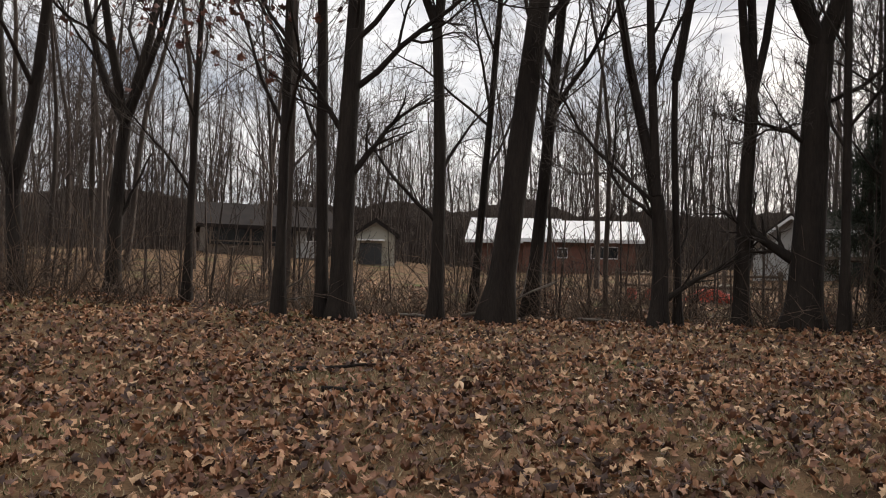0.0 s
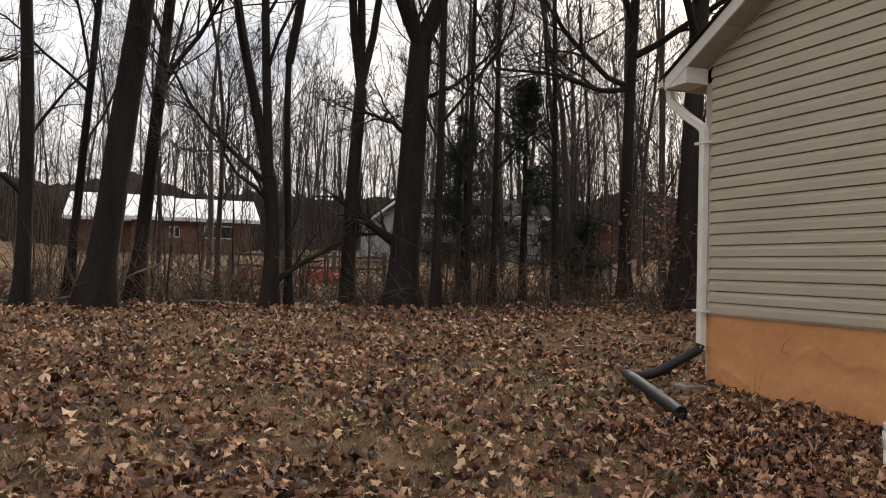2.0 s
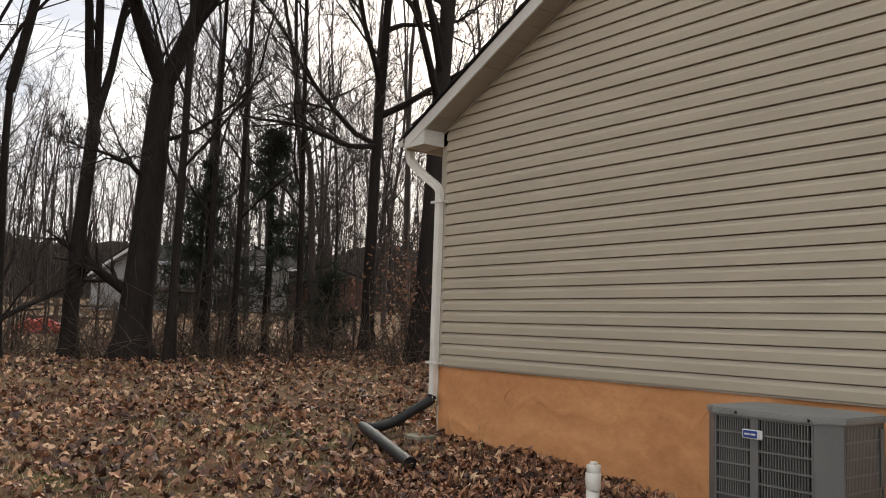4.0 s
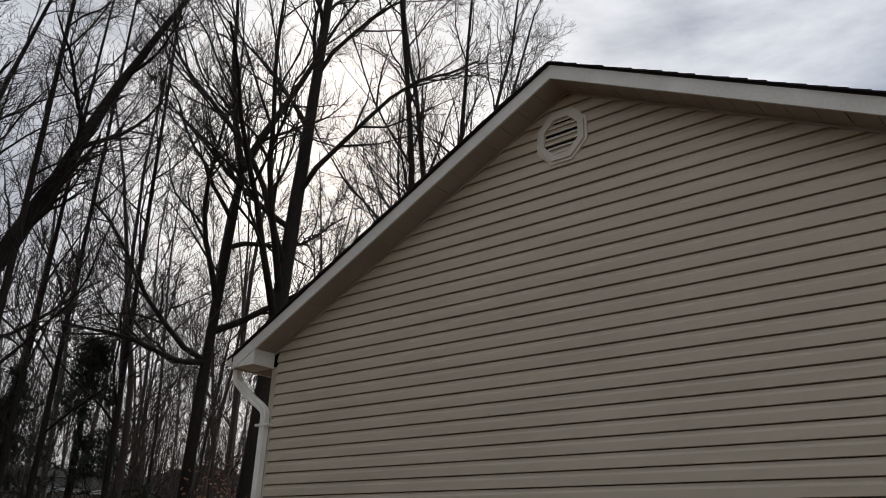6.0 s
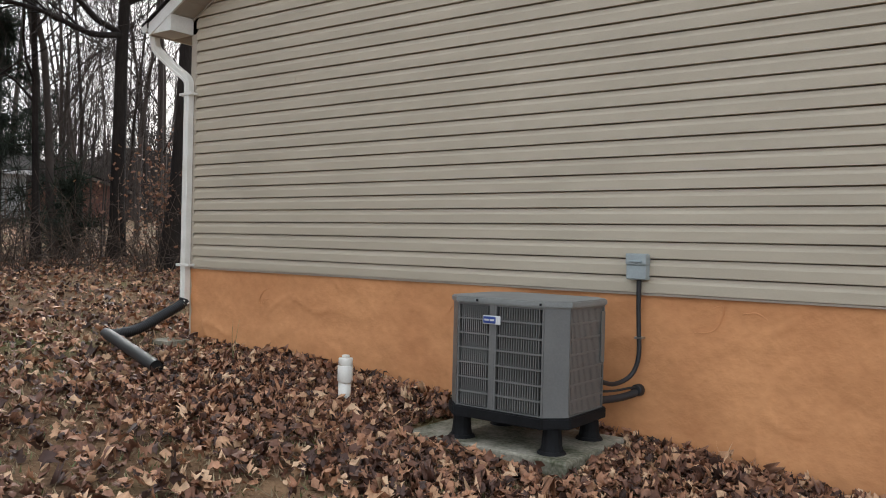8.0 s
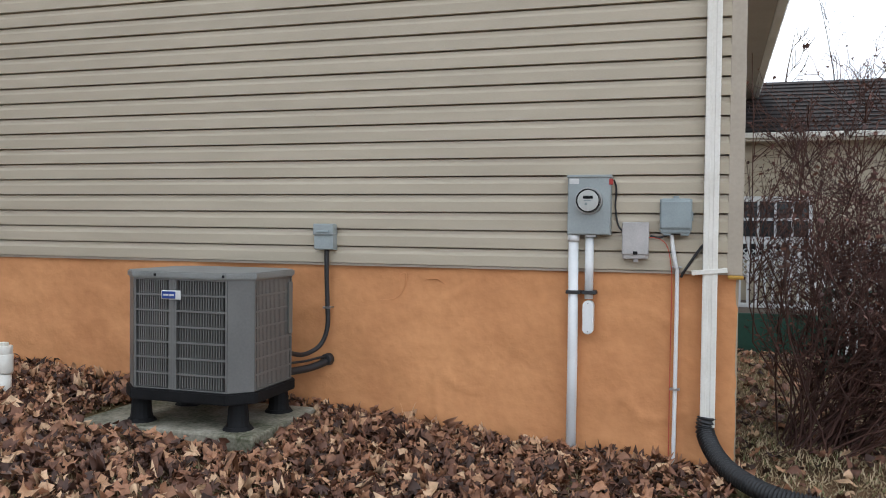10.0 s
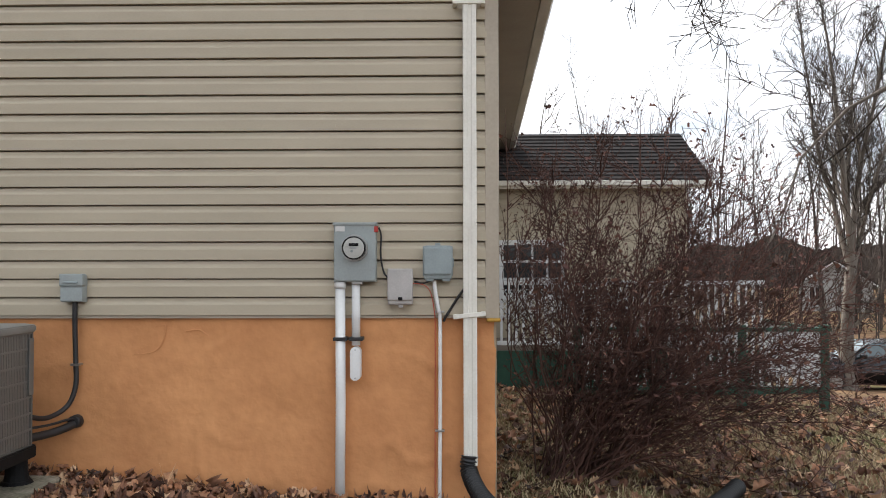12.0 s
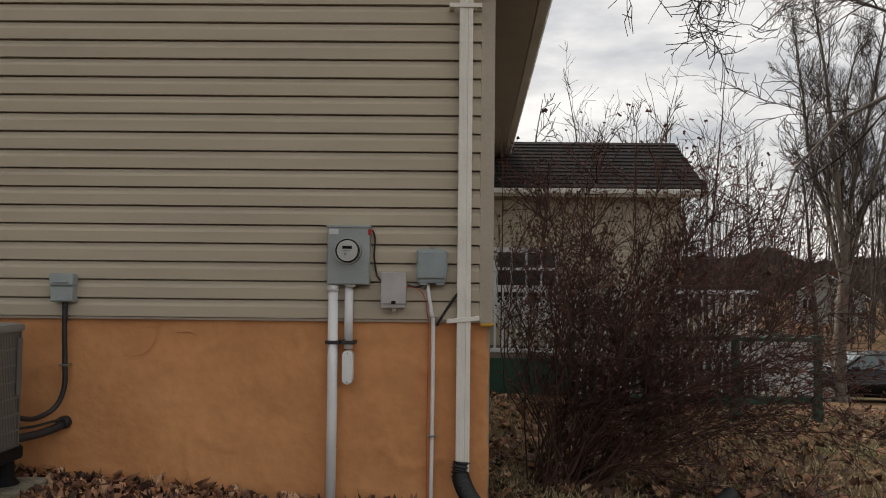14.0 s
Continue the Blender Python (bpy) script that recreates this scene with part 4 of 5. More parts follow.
# the row of trees where the lawn meets the woods
T = build_tree
T("bare_tree", "grey bare tree with two spreading stems", -15.4, -15.9, 0.16, 15, (-0.03, -0.08), [(2.0, -0.15, -0.35, 12, 0.12), (2.0, -0.1, 0.25, 12, 0.13)], limbs=10, seed=1, dens=0.9)
T("bare_tree", "many-stemmed bare tree with ascending limbs", -17.0, -14.8, 0.17, 14, (0.0, 0.02), [(3.6, -0.1, -0.55, 9, 0.09), (3.6, 0.05, -0.2, 10, 0.1), (3.6, -0.1, 0.2, 10, 0.1), (3.6, 0.1, 0.5, 8, 0.08)], limbs=9, seed=2, dens=0.9, limb_angle=(0.3, 0.7))
T("bare_tree", "slim straight bare tree beside brush", -16.3, -12.9, 0.085, 15, (0.0, 0.01), limbs=16, limb_from=0.2, seed=3, limb_len=0.2)
T("oak_tree", "straight dark oak holding a few dead leaves", -15.3, -10.72, 0.115, 17, (0.0, 0.0), limbs=18, limb_from=0.2, seed=4, limb_len=0.22)
T("bare_tree", "tall dark bare tree close beside a larger one", -15.7, -10.0, 0.13, 18, (0.0, -0.012), [(9.5, 0, -0.25, 8, 0.09)], limbs=12, limb_from=0.2, seed=5)
T("bare_tree", "large dark bare tree with a rough trunk", -15.6, -9.62, 0.23, 19, (0.0, 0.004), [(6.6, 0.0, -0.12, 11, 0.15), (6.6, 0.05, 0.25, 10, 0.12)], limbs=12, seed=6, specials=[(4.2, 0.1, 0.9, 0.55, 4.5, 0.07), (5.2, 0.2, 0.8, 0.8, 4.0, 0.06)])
T("bare_tree", "bare tree forking high into curved limbs", -16.0, -7.88, 0.14, 18, (0.0, -0.006), [(5.6, 0.05, -0.4, 8, 0.09), (5.6, 0.0, 0.12, 11, 0.1)], limbs=12, seed=7)
T("bare_tree", "slender bare tree leaning over the brush", -18.5, -7.35, 0.10, 17, (0.0, 0.075), limbs=16, seed=8, limb_len=0.22)
T("bare_tree", "massive leaning bare tree with a straight trunk", -15.9, -6.72, 0.285, 20, (0.0, 0.112), [(11.5, 0.0, 0.12, 9, 0.17), (11.5, 0, -0.3, 7, 0.1)], limbs=11, seed=9, specials=[(6.8, 0.2, 0.9, 0.2, 3.5, 0.05)], crook=0.0)
T("bare_tree", "leaning bare tree with a crooked limb", -17.6, -6.1, 0.16, 16, (0.0, 0.09), limbs=11, seed=30, limb_from=0.2)
T("bare_tree", "bare tree with a stem leaning sideways", -15.9, -3.75, 0.16, 17, (0.0, -0.02), [(2.4, 0.0, -0.17, 13, 0.10), (2.4, 0.0, 0.03, 14, 0.09)], limbs=15, seed=10, specials=[(2.2, 0.1, -0.9, 0.75, 3.6, 0.05), (1.8, 0.1, -0.8, 0.6, 3.0, 0.04)])
T("bare_tree", "bare tree growing close beside a leaning stem", -16.2, -3.35, 0.08, 16, (0.0, -0.01), [(4.6, 0.0, 0.12, 12, 0.09)], limbs=12, seed=11)
T("bare_tree", "bare tree splitting into several upright stems", -16.6, -2.1, 0.16, 17, (0.0, 0.0), [(4.4, 0.05, -0.22, 11, 0.09), (4.4, -0.05, 0.02, 12, 0.09), (4.4, 0.0, 0.22, 11, 0.08)], limbs=11, seed=12, limb_angle=(0.3, 0.7))
T("old_tree", "huge old bare tree with a broken stub and forked top", -16.3, -1.1, 0.34, 15, (0.0, 0.055), [(5.3, 0.05, -0.42, 7, 0.16), (5.3, 0.0, 0.38, 9, 0.19)], limbs=10, seed=13, specials=[(3.4, 0.1, -0.75, 0.5, 2.2, 0.06), (4.0, 0.3, 0.8, 0.3, 3.0, 0.05)], crook=0.0)
T("bare_tree", "slender dark bare tree near an old giant", -15.6, -0.62, 0.095, 17, (0.0, 0.01), limbs=15, seed=14, limb_len=0.2)
T("bare_tree", "slender bare tree in the wood edge", -16.6, 0.45, 0.07, 16, (0.0, 0.01), limbs=15, seed=15, limb_len=0.2)
T("bare_tree", "slender upright bare tree by the evergreen", -17.2, 1.3, 0.075, 17, (0.0, 0.0), limbs=15, seed=16, limb_len=0.2)
T("bare_tree", "slim bare tree with fine crown in the wood edge", -17.0, 2.75, 0.08, 17, (0.0, -0.02), limbs=15, seed=17, limb_len=0.22)
T("spreading_tree", "dark bare tree with long level limbs", -16.45, 4.2, 0.165, 17, (0.0, 0.012), [(9.6, 0.0, -0.3, 6, 0.10), (9.6, 0.1, 0.35, 7, 0.11)], limbs=10, seed=18, limb_from=0.6,
  specials=[(4.9, 0.15, -1.0, 0.0, 3.8, 0.075), (5.1, 0.1, -0.95, 0.35, 4.4, 0.075), (6.0, 0.1, -0.6, 0.9, 5.0, 0.08), (5.6, 0.2, 0.9, 0.75, 4.5, 0.09), (7.6, 0.1, 0.9, 0.5, 3.5, 0.07), (8.2, 0.1, -0.9, 0.5, 3.5, 0.06)])
T("bare_tree", "tall dark bare tree leaning beside the house", -14.3, 4.15, 0.25, 20, (0.0, 0.04), limbs=18, limb_from=0.3, seed=19)
T("bare_tree", "bare tree rising behind the roof with dense twigs", -13.2, 7.6, 0.18, 19, (0.0, 0.02), [(5.0, 0.1, -0.2, 12, 0.11), (5.0, 0.0, 0.15, 13, 0.11), (5.0, 0.2, 0.3, 11, 0.09)], limbs=15, seed=20, dens=1.2, limb_angle=(0.3, 0.7))
T("bare_tree", "bare tree with upswept twigs behind the house", -14.2, 10.0, 0.17, 19, (0.0, 0.02), [(5.0, 0.1, -0.2, 12, 0.11), (5.0, 0.0, 0.25, 13, 0.11)], limbs=15, seed=21, dens=1.2, limb_angle=(0.3, 0.7))
T("bare_tree", "bare tree leaning in from the lawn edge", -12.8, -18.5, 0.19, 17, (0.05, 0.1), limbs=12, seed=22)
T("bare_tree", "bare tree standing beyond the parked car", 10.1, 16.6, 0.2, 11, (0.0, 0.0), [(3.2, -0.06, -0.1, 7.4, 0.10), (3.2, -0.2, 0.1, 6.6, 0.08), (3.2, 0.12, 0.0, 7.2, 0.09), (3.0, 0.25, 0.1, 6.6, 0.08), (3.2, 0.02, 0.2, 7.2, 0.08)], limbs=17, seed=23, dens=1.3, material=M_PALEBARK, limb_angle=(0.25, 0.6))
T("bare_tree", "bare tree whose twigs hang over the lawn", 5.6, 2.2, 0.2, 9, (0.0, 0.0), limbs=4, limb_from=0.75, seed=24, material=M_PALEBARK,
  specials=[(4.6, -0.95, 0.05, 0.30, 4.6, 0.03), (5.2, -0.9, 0.1, 0.42, 4.8, 0.032), (4.1, -0.95, 0.2, 0.22, 4.2, 0.028), (5.8, -0.9, -0.05, 0.4, 4.8, 0.03), (3.8, -0.9, 0.35, 0.25, 3.8, 0.026), (5.0, -0.85, -0.2, 0.3, 4.4, 0.028)], dens=0.8, droop=-0.035)

# ---- background woods: three tree shapes set out many times, merged into one distant wood ----
def wood_shape(seed, h, r, limbs, depth, thick, low, twigs=6):
    """A slim bare tree whose crown begins low; thick sets its finest twigs."""
    rng = np.random.default_rng(seed)
    s = Soup()
    line = wander(rng, (0, 0, -0.3), (0, 0, 1), h, 8, 0.05, 0.04)
    s.tube(line, r * np.linspace(1.15, 0.12, 9), 5)

    def spray(at, d, length, rad, level):
        ln = wander(rng, at, d, length, 3 if level else 2, 0.16, 0.04)
        s.tube(ln, np.maximum(rad * np.linspace(1, 0.35, len(ln)), thick), 3)
        if level:
            for _ in range(twigs):
                q = rng.uniform(0.2, 1) * (len(ln) - 1)
                j = min(int(q), len(ln) - 2)
                dd = side_dir(rng, ln[j + 1] - ln[j], rng.uniform(0.4, 0.9))
                spray(ln[j] + (ln[j + 1] - ln[j]) * (q - j), dd + (0, 0, 0.15), length * rng.uniform(0.35, 0.6), rad * 0.5, level - 1)

    for i in range(limbs):
        t = low + (1 - low) * (i + rng.uniform()) / limbs
        q = min(t, 0.99) * 8
        j = int(q)
        spray(line[j] + (line[j + 1] - line[j]) * (q - j), side_dir(rng, np.array([0, 0, 1.0]), rng.uniform(0.4, 0.9)), h * 0.24 * (1.25 - 0.8 * t), max(r * 0.35 * (1 - 0.7 * t), thick), depth)
    return np.concatenate(s.v), np.concatenate([f for f in s.f])


shapes = [wood_shape(100 + i, 11 + 1.5 * i, 0.06 + 0.02 * (i % 3), 11, 2, 0.006, 0.12) for i in range(6)]
far_shapes = [wood_shape(200 + i, 11 + 1.3 * i, 0.10 + 0.02 * (i % 3), 11, 1, 0.022, 0.05) for i in range(5)]
hill_shapes = [wood_shape(400 + i, 11 + 1.4 * i, 0.075 + 0.015 * (i % 3), 12, 1, 0.013, 0.22, 5) for i in range(7)]
rng = np.random.default_rng(7)


def scatter(soup, kinds, n, place):
    for _ in range(n):
        x, y = place()
        v, f = kinds[rng.integers(len(kinds))]
        a, s = rng.uniform(0, 2 * math.pi), rng.uniform(0.75, 1.15)
        c, q = math.cos(a), math.sin(a)
        w = np.stack([(v[:, 0] * c - v[:, 1] * q) * s + x, (v[:, 0] * q + v[:, 1] * c) * s + y, v[:, 2] * s + float(ground_z(x, y))], 1)
        soup.add(w, f)


near_wood, far_wood = Soup(), Soup()


def arc(r0, r1, a0, a1):
    """A random place by distance and heading (degrees left of straight ahead of the gable)."""
    r, a = math.sqrt(rng.uniform(r0 * r0, r1 * r1)), radians(rng.uniform(a0, a1))
    return -0.4 - r * math.sin(a), -5.9 + r * math.cos(a)


def clear_yard():
    while True:
        x, y = arc(19, 42, 38, 130)
        # the open yards in front of the neighbouring houses stay open
        if not (-46 < x < -22 and -16 < y < 3 and rng.uniform() < 0.95) and not (-50 < x < -33 and (-26 < y < -10 or 2 < y < 14)):
            return x, y


scatter(near_wood, shapes, 50, clear_yard)
scatter(near_wood, shapes, 6, lambda: arc(19, 34, 36, 66))
thicket = [wood_shape(320 + i, 3.0 + 0.8 * i, 0.03, 9, 1, 0.006, 0.02) for i in range(3)]
scatter(near_wood, thicket, 40, lambda: arc(18, 27, 36, 68))
scatter(near_wood, thicket, 45, lambda: arc(18, 24, 95, 132))
scatter(near_wood, thicket, 34, lambda: arc(17.5, 25, 66, 96))
w = near_wood.build("near_woods", M_FARWOOD)
tagged(w, "thicket of slim bare trees behind the lawn edge", "woods", kind="stuff")
scatter(far_wood, hill_shapes, 740, lambda: arc(58, 98, 30, 132))
scatter(far_wood, hill_shapes, 120, lambda: arc(50, 98, -42, 3))
scatter(far_wood, far_shapes, 28, lambda: arc(42, 60, 30, 72))
scatter(far_wood, far_shapes, 45, lambda: arc(48, 90, -40, 3))
low_shapes = [wood_shape(300 + i, 4.0 + i, 0.04, 9, 1, 0.02, 0.02) for i in range(3)]
scatter(far_wood, low_shapes, 150, lambda: arc(52, 66, 30, 132))
scatter(far_wood, low_shapes, 60, lambda: arc(40, 60, -40, 0))
w = far_wood.build("far_woods", M_FARWOOD)
tagged(w, "distant bare winter woods on the rising ground", "woods", kind="stuff")

# ---- wooded ridge behind everything ----
def ridge(a0, a1, r, top, seed):
    v, f, n = [], [], 900
    for i in range(n + 1):
        a = radians(a0 + (a1 - a0) * i / n)
        x, y = -0.4 - r * math.sin(a), -5.9 + r * math.cos(a)
        h = top * (0.8 + 0.3 * noise.noise(Vector((i * 0.018, seed, 0))) + 0.05 * noise.noise(Vector((i * 0.2, seed, 4))))
        z = float(ground_z(x, y))
        v += [(x, y, z - 3), (x, y, z + h), (x * 1.12, y * 1.12, z - 3)]
    for i in range(n):
        q = 3 * i
        f += [(q, q + 3, q + 4, q + 1), (q + 1, q + 4, q + 5, q + 2)]
    ob = mesh_obj("backdrop_ridge", v, f, M_RIDGE)
    return tagged(ob, "distant wooded ridge in winter grey-brown", "ridge", kind="structure")


ridge(26, 136, 98, 6.5, 3)
ridge(26, 136, 122, 10.5, 5)
ridge(-48, 4, 100, 6.0, 8)

# ---- brush along the lawn edge ----
brush = Soup()
for i in range(2700):
    a = rng.uniform(36, 132)
    u = rng.uniform(0, 1)
    edge = 16.3 if a > 50 else 15.5
    r = edge + 5.0 * u ** 1.6 + rng.normal(0, 0.15)
    x, y = -0.4 - r * math.sin(radians(a)), -5.9 + r * math.cos(radians(a))
    h = rng.uniform(0.4, 1.9) * (0.6 + 0.8 * noise.noise(Vector((x * 0.5, y * 0.5, 0))) + 0.35)
    if h < 0.15:
        continue
    line = wander(rng, (x, y, float(ground_z(x, y)) - 0.05), (rng.normal(0, 0.6), rng.normal(0, 0.6), 1), h * 1.25, 4, 0.3, -0.04)
    brush.tube(line, np.linspace(0.010, 0.004, 5), 3)
    for _ in range(2):
        j = rng.integers(1, 4)
        brush.tube(wander(rng, line[j], rng.normal(0, 1, 3) + (0, 0, 0.5), h * 0.5, 2, 0.3), np.linspace(0.005, 0.002, 3), 3)
w = brush.build("brush", M_BRUSH)
tagged(w, "tangled brown brush and briars along the lawn edge", "brush", kind="stuff")
for x, y, a, l, r in ((-15.9, -11.4, 40, 2.0, 0.028), (-16.1, -10.9, 75, 1.4, 0.022), (-16.3, -8.6, 20, 2.4, 0.035), (-16.4, -5.2, -15, 2.0, 0.03), (-16.4, -7.4, 30, 2.0, 0.035)):
    z = float(ground_z(x, y))
    d = (math.sin(radians(a)) * 0.3, math.cos(radians(a)), 0.1)
    ln = wander(rng, (x, y, z + 0.1), d, l, 8, 0.14)
    s = Soup()
    s.tube(ln, r * np.linspace(1, 0.3, 9), 7)
    for j in (3, 5, 6):
        s.tube(wander(rng, ln[j], rng.normal(0, 1, 3) + np.array(d), l * 0.35, 4, 0.2), r * np.linspace(0.5, 0.15, 5), 5)
    w = s.build("fallen_branch", M_PALEBARK)
    tagged(w, "fallen grey branch lying in the brush", "branch", "fallen branches")
for x, y, l, a in ((-9.6, -8.9, 1.1, 100), (-8.6, -8.2, 0.8, 70)):
    z = float(ground_z(x, y))
    w = rod("fallen_stick", wander(rng, (x, y, z + 0.03), (-math.sin(radians(a)) * 0.4, math.cos(radians(a)) * 0 + 1, 0.0), l, 6, 0.06), np.linspace(0.03, 0.012, 7), M_BARK, sides=7)
    tagged(w, "dark rotten stick lying on the leaves", "stick", "fallen sticks")


# ---- leaves ----
def leaf_template(kind):
    """A lobed leaf outline round a midrib, flat; returns outline points."""
    if kind == 0:      # oak
        pts = [(0, -0.5), (0.10, -0.3), (0.24, -0.26), (0.13, -0.1), (0.33, 0.02), (0.17, 0.14), (0.27, 0.32), (0.1, 0.36), (0, 0.52)]
    elif kind == 1:    # maple or tulip tree
        pts = [(0, -0.42), (0.2, -0.36), (0.42, -0.2), (0.24, -0.06), (0.46, 0.2), (0.2, 0.18), (0.16, 0.4), (0, 0.52)]
    else:
        pts = [(0, -0.5), (0.3, -0.22), (0.14, 0.02), (0.3, 0.24), (0, 0.5)]
    return np.array(pts)


def leaf_cloud(name, label, material, xy, zs, size, tilt, curl, lift=0.01, parent=None, category="leaves", kind="stuff", seed=1, simple=None):
    """Many curled leaves in one mesh; each leaf folds along its midrib."""
    r = np.random.default_rng(seed)
    V, F, base = [], [], 0
    tm = [leaf_template(k) for k in range(3)]
    pick = r.integers(0, 3, len(xy))
    if simple is not None:
        pick = np.where(simple, 2, pick)
    for k in range(3):
        idx = np.where(pick == k)[0]
        if not len(idx):
            continue
        half = tm[k]
        m = len(half)
        inner = half[1:-1]
        loc = np.concatenate([half[:, :], np.stack([-inner[:, 0], inner[:, 1]], 1), np.stack([np.zeros(m - 2), inner[:, 1]], 1)])
        n = len(idx)
        s = size * r.uniform(0.55, 1.35, n)
        L = loc[None] * s[:, None, None] * np.stack([r.uniform(0.75, 1.2, n), np.ones(n)], 1)[:, None]
        cu, cv = r.normal(0, curl, n), r.normal(0, curl, n)
        z = (cu[:, None] * np.abs(L[:, :, 0]) ** 1.0 * 1.2 + cv[:, None] * (L[:, :, 1] ** 2) / s[:, None] * 1.6 + 0.12 * s[:, None] * np.sin(9 * L[:, :, 1] / s[:, None] + 6 * cu[:, None]) * np.abs(L[:, :, 0]) / s[:, None] * 2)
        P = np.concatenate([L, z[:, :, None]], 2)
        yaw, tx, ty = r.uniform(0, 2 * np.pi, n), r.normal(0, tilt, n), r.normal(0, tilt, n)
        cx, sx, cy, sy, cz, sz = np.cos(tx), np.sin(tx), np.cos(ty), np.sin(ty), np.cos(yaw), np.sin(yaw)
        y1, z1 = P[..., 1] * cx[:, None] - P[..., 2] * sx[:, None], P[..., 1] * sx[:, None] + P[..., 2] * cx[:, None]
        x2, z2 = P[..., 0] * cy[:, None] + z1 * sy[:, None], -P[..., 0] * sy[:, None] + z1 * cy[:, None]
        x3, y3 = x2 * cz[:, None] - y1 * sz[:, None], x2 * sz[:, None] + y1 * cz[:, None]
        low = z2.min(1)
        W = np.stack([x3 + xy[idx, 0:1], y3 + xy[idx, 1:2], z2 - np.minimum(low, 0)[:, None] * 0.8 + zs[idx][:, None] + lift * r.uniform(0.2, 1.8, n)[:, None]], -1)
        nv = loc.shape[0]
        right, left, rib = list(range(1, m - 1)), list(range(m, 2 * m - 2)), list(range(2 * m - 2, 3 * m - 4))
        tri = []
        for edge, flip in ((right, False), (left, True)):
            ch, rb = [0] + edge + [m - 1], [0] + rib + [m - 1]
            for i in range(len(ch) - 1):
                quad = [rb[i], ch[i], ch[i + 1], rb[i + 1]]
                quad = [q for j, q in enumerate(quad) if q not in quad[:j]]
                if flip:
                    quad = quad[::-1]
                for j in range(1, len(quad) - 1):
                    tri.append((quad[0], quad[j], quad[j + 1]))
        tri = np.array(tri)
        V.append(W.reshape(-1, 3))
        F.append((tri[None] + (np.arange(n) * nv)[:, None, None]).reshape(-1, 3) + base)
        base += n * nv
    s = Soup()
    s.v, s.f, s.n = V, F, base
    ob = s.build(name, material, parent, smooth=True)
    return tagged(ob, label, category, kind=kind)


def strew(n, x0, x1, y0, y1, keep, seed):
    r = np.random.default_rng(seed)
    p = np.stack([r.uniform(x0, x1, n), r.uniform(y0, y1, n)], 1)
    k = np.array([r.random() < keep(q[0], q[1]) for q in p.tolist()])
    return p[k]


def clump(x, y, s=0.8, o=0.0):
    return 0.5 + 0.5 * noise.noise(Vector((x * s, y * s, o))) + 0.3 * noise.noise(Vector((x * s * 3, y * s * 3, o + 5)))


def free(x, y):
    return not (x > XL - 0.05 and x < 0.02 and y > -0.03) and not (-4.28 < x < -2.86 and -1.24 < y < -0.14) and math.hypot(x + 0.4, y + 5.9) > 1.5


LAWN = strew(98000, -17.0, -0.5, -17, 8, lambda x, y: free(x, y) * min(1, max(0.34, clump(x, y) * 1.5 - 0.2)) * (0.6 if math.hypot(x + 0.4, y + 5.9) > 11 else 1.0), 3)
leaf_cloud("leaf_litter", "brown oak and maple leaves strewn over the lawn", M_LITTER, LAWN, ground_z(LAWN[:, 0], LAWN[:, 1]), 0.093, 0.45, 0.75, 0.018, seed=3, simple=np.hypot(LAWN[:, 0] + 0.4, LAWN[:, 1] + 5.9) > 7.0)
DRIFT = strew(16500, -7.6, 0.0, -2.6, 0.0, lambda x, y: free(x, y) * max(0.0, min(1.0, 1.35 + y * 0.5 + 0.4 * clump(x, y, 1.2, 3) - 0.15)) * (0.15 if x < -6.6 else 1.0) * (0.45 if x > -1.2 and y < -0.5 else 1.0), 4)
leaf_cloud("leaf_drift", "deep brown leaf drift against the foundation", M_LITTER, DRIFT, ground_z(DRIFT[:, 0], DRIFT[:, 1]) + np.clip(0.05 + DRIFT[:, 1] * 0.025, 0, 0.1) * np.random.default_rng(5).uniform(0, 1, len(DRIFT)), 0.086, 0.5, 0.8, 0.02, seed=4)
YARD = strew(22000, 0.0, 9.0, -4.5, 10.0, lambda x, y: (1.0 if math.hypot(x - 0.8, y - 1.0) < 2.1 else 0.5) * min(1, max(0.1, clump(x, y, 0.7, 9))), 6)
leaf_cloud("leaf_litter", "brown leaves scattered under the shrub and over the yard", M_LITTER, YARD, ground_z(YARD[:, 0], YARD[:, 1]), 0.105, 0.36, 0.65, 0.014, seed=6)
FLOOR = strew(4000, -30, -15, -16, 8, lambda x, y: 0.7, 8)
leaf_cloud("woodland_litter", "fallen leaves on the woodland floor", M_LITTER, FLOOR, ground_z(FLOOR[:, 0], FLOOR[:, 1]), 0.17, 0.3, 0.5, 0.02, seed=8, simple=True)

# winter grass blades
def grass(label, material, at, seed):
    blades, gr, n = Soup(), np.random.default_rng(seed), len(at)
    ang, hgt, bend = gr.uniform(0, 2 * np.pi, n), gr.uniform(0.02, 0.06, n), gr.normal(0, 0.03, (n, 2))
    zz = ground_z(at[:, 0], at[:, 1])
    wx, wy = np.cos(ang) * 0.008, np.sin(ang) * 0.008
    bv = np.stack([np.stack([at[:, 0] - wx, at[:, 1] - wy, zz - 0.01], 1), np.stack([at[:, 0] + wx, at[:, 1] + wy, zz - 0.01], 1), np.stack([at[:, 0] + bend[:, 0], at[:, 1] + bend[:, 1], zz + hgt], 1)], 1).reshape(-1, 3)
    blades.add(bv, np.arange(n * 3).reshape(-1, 3))
    tagged(blades.build("grass", material, smooth=False), label, "grass", kind="stuff")


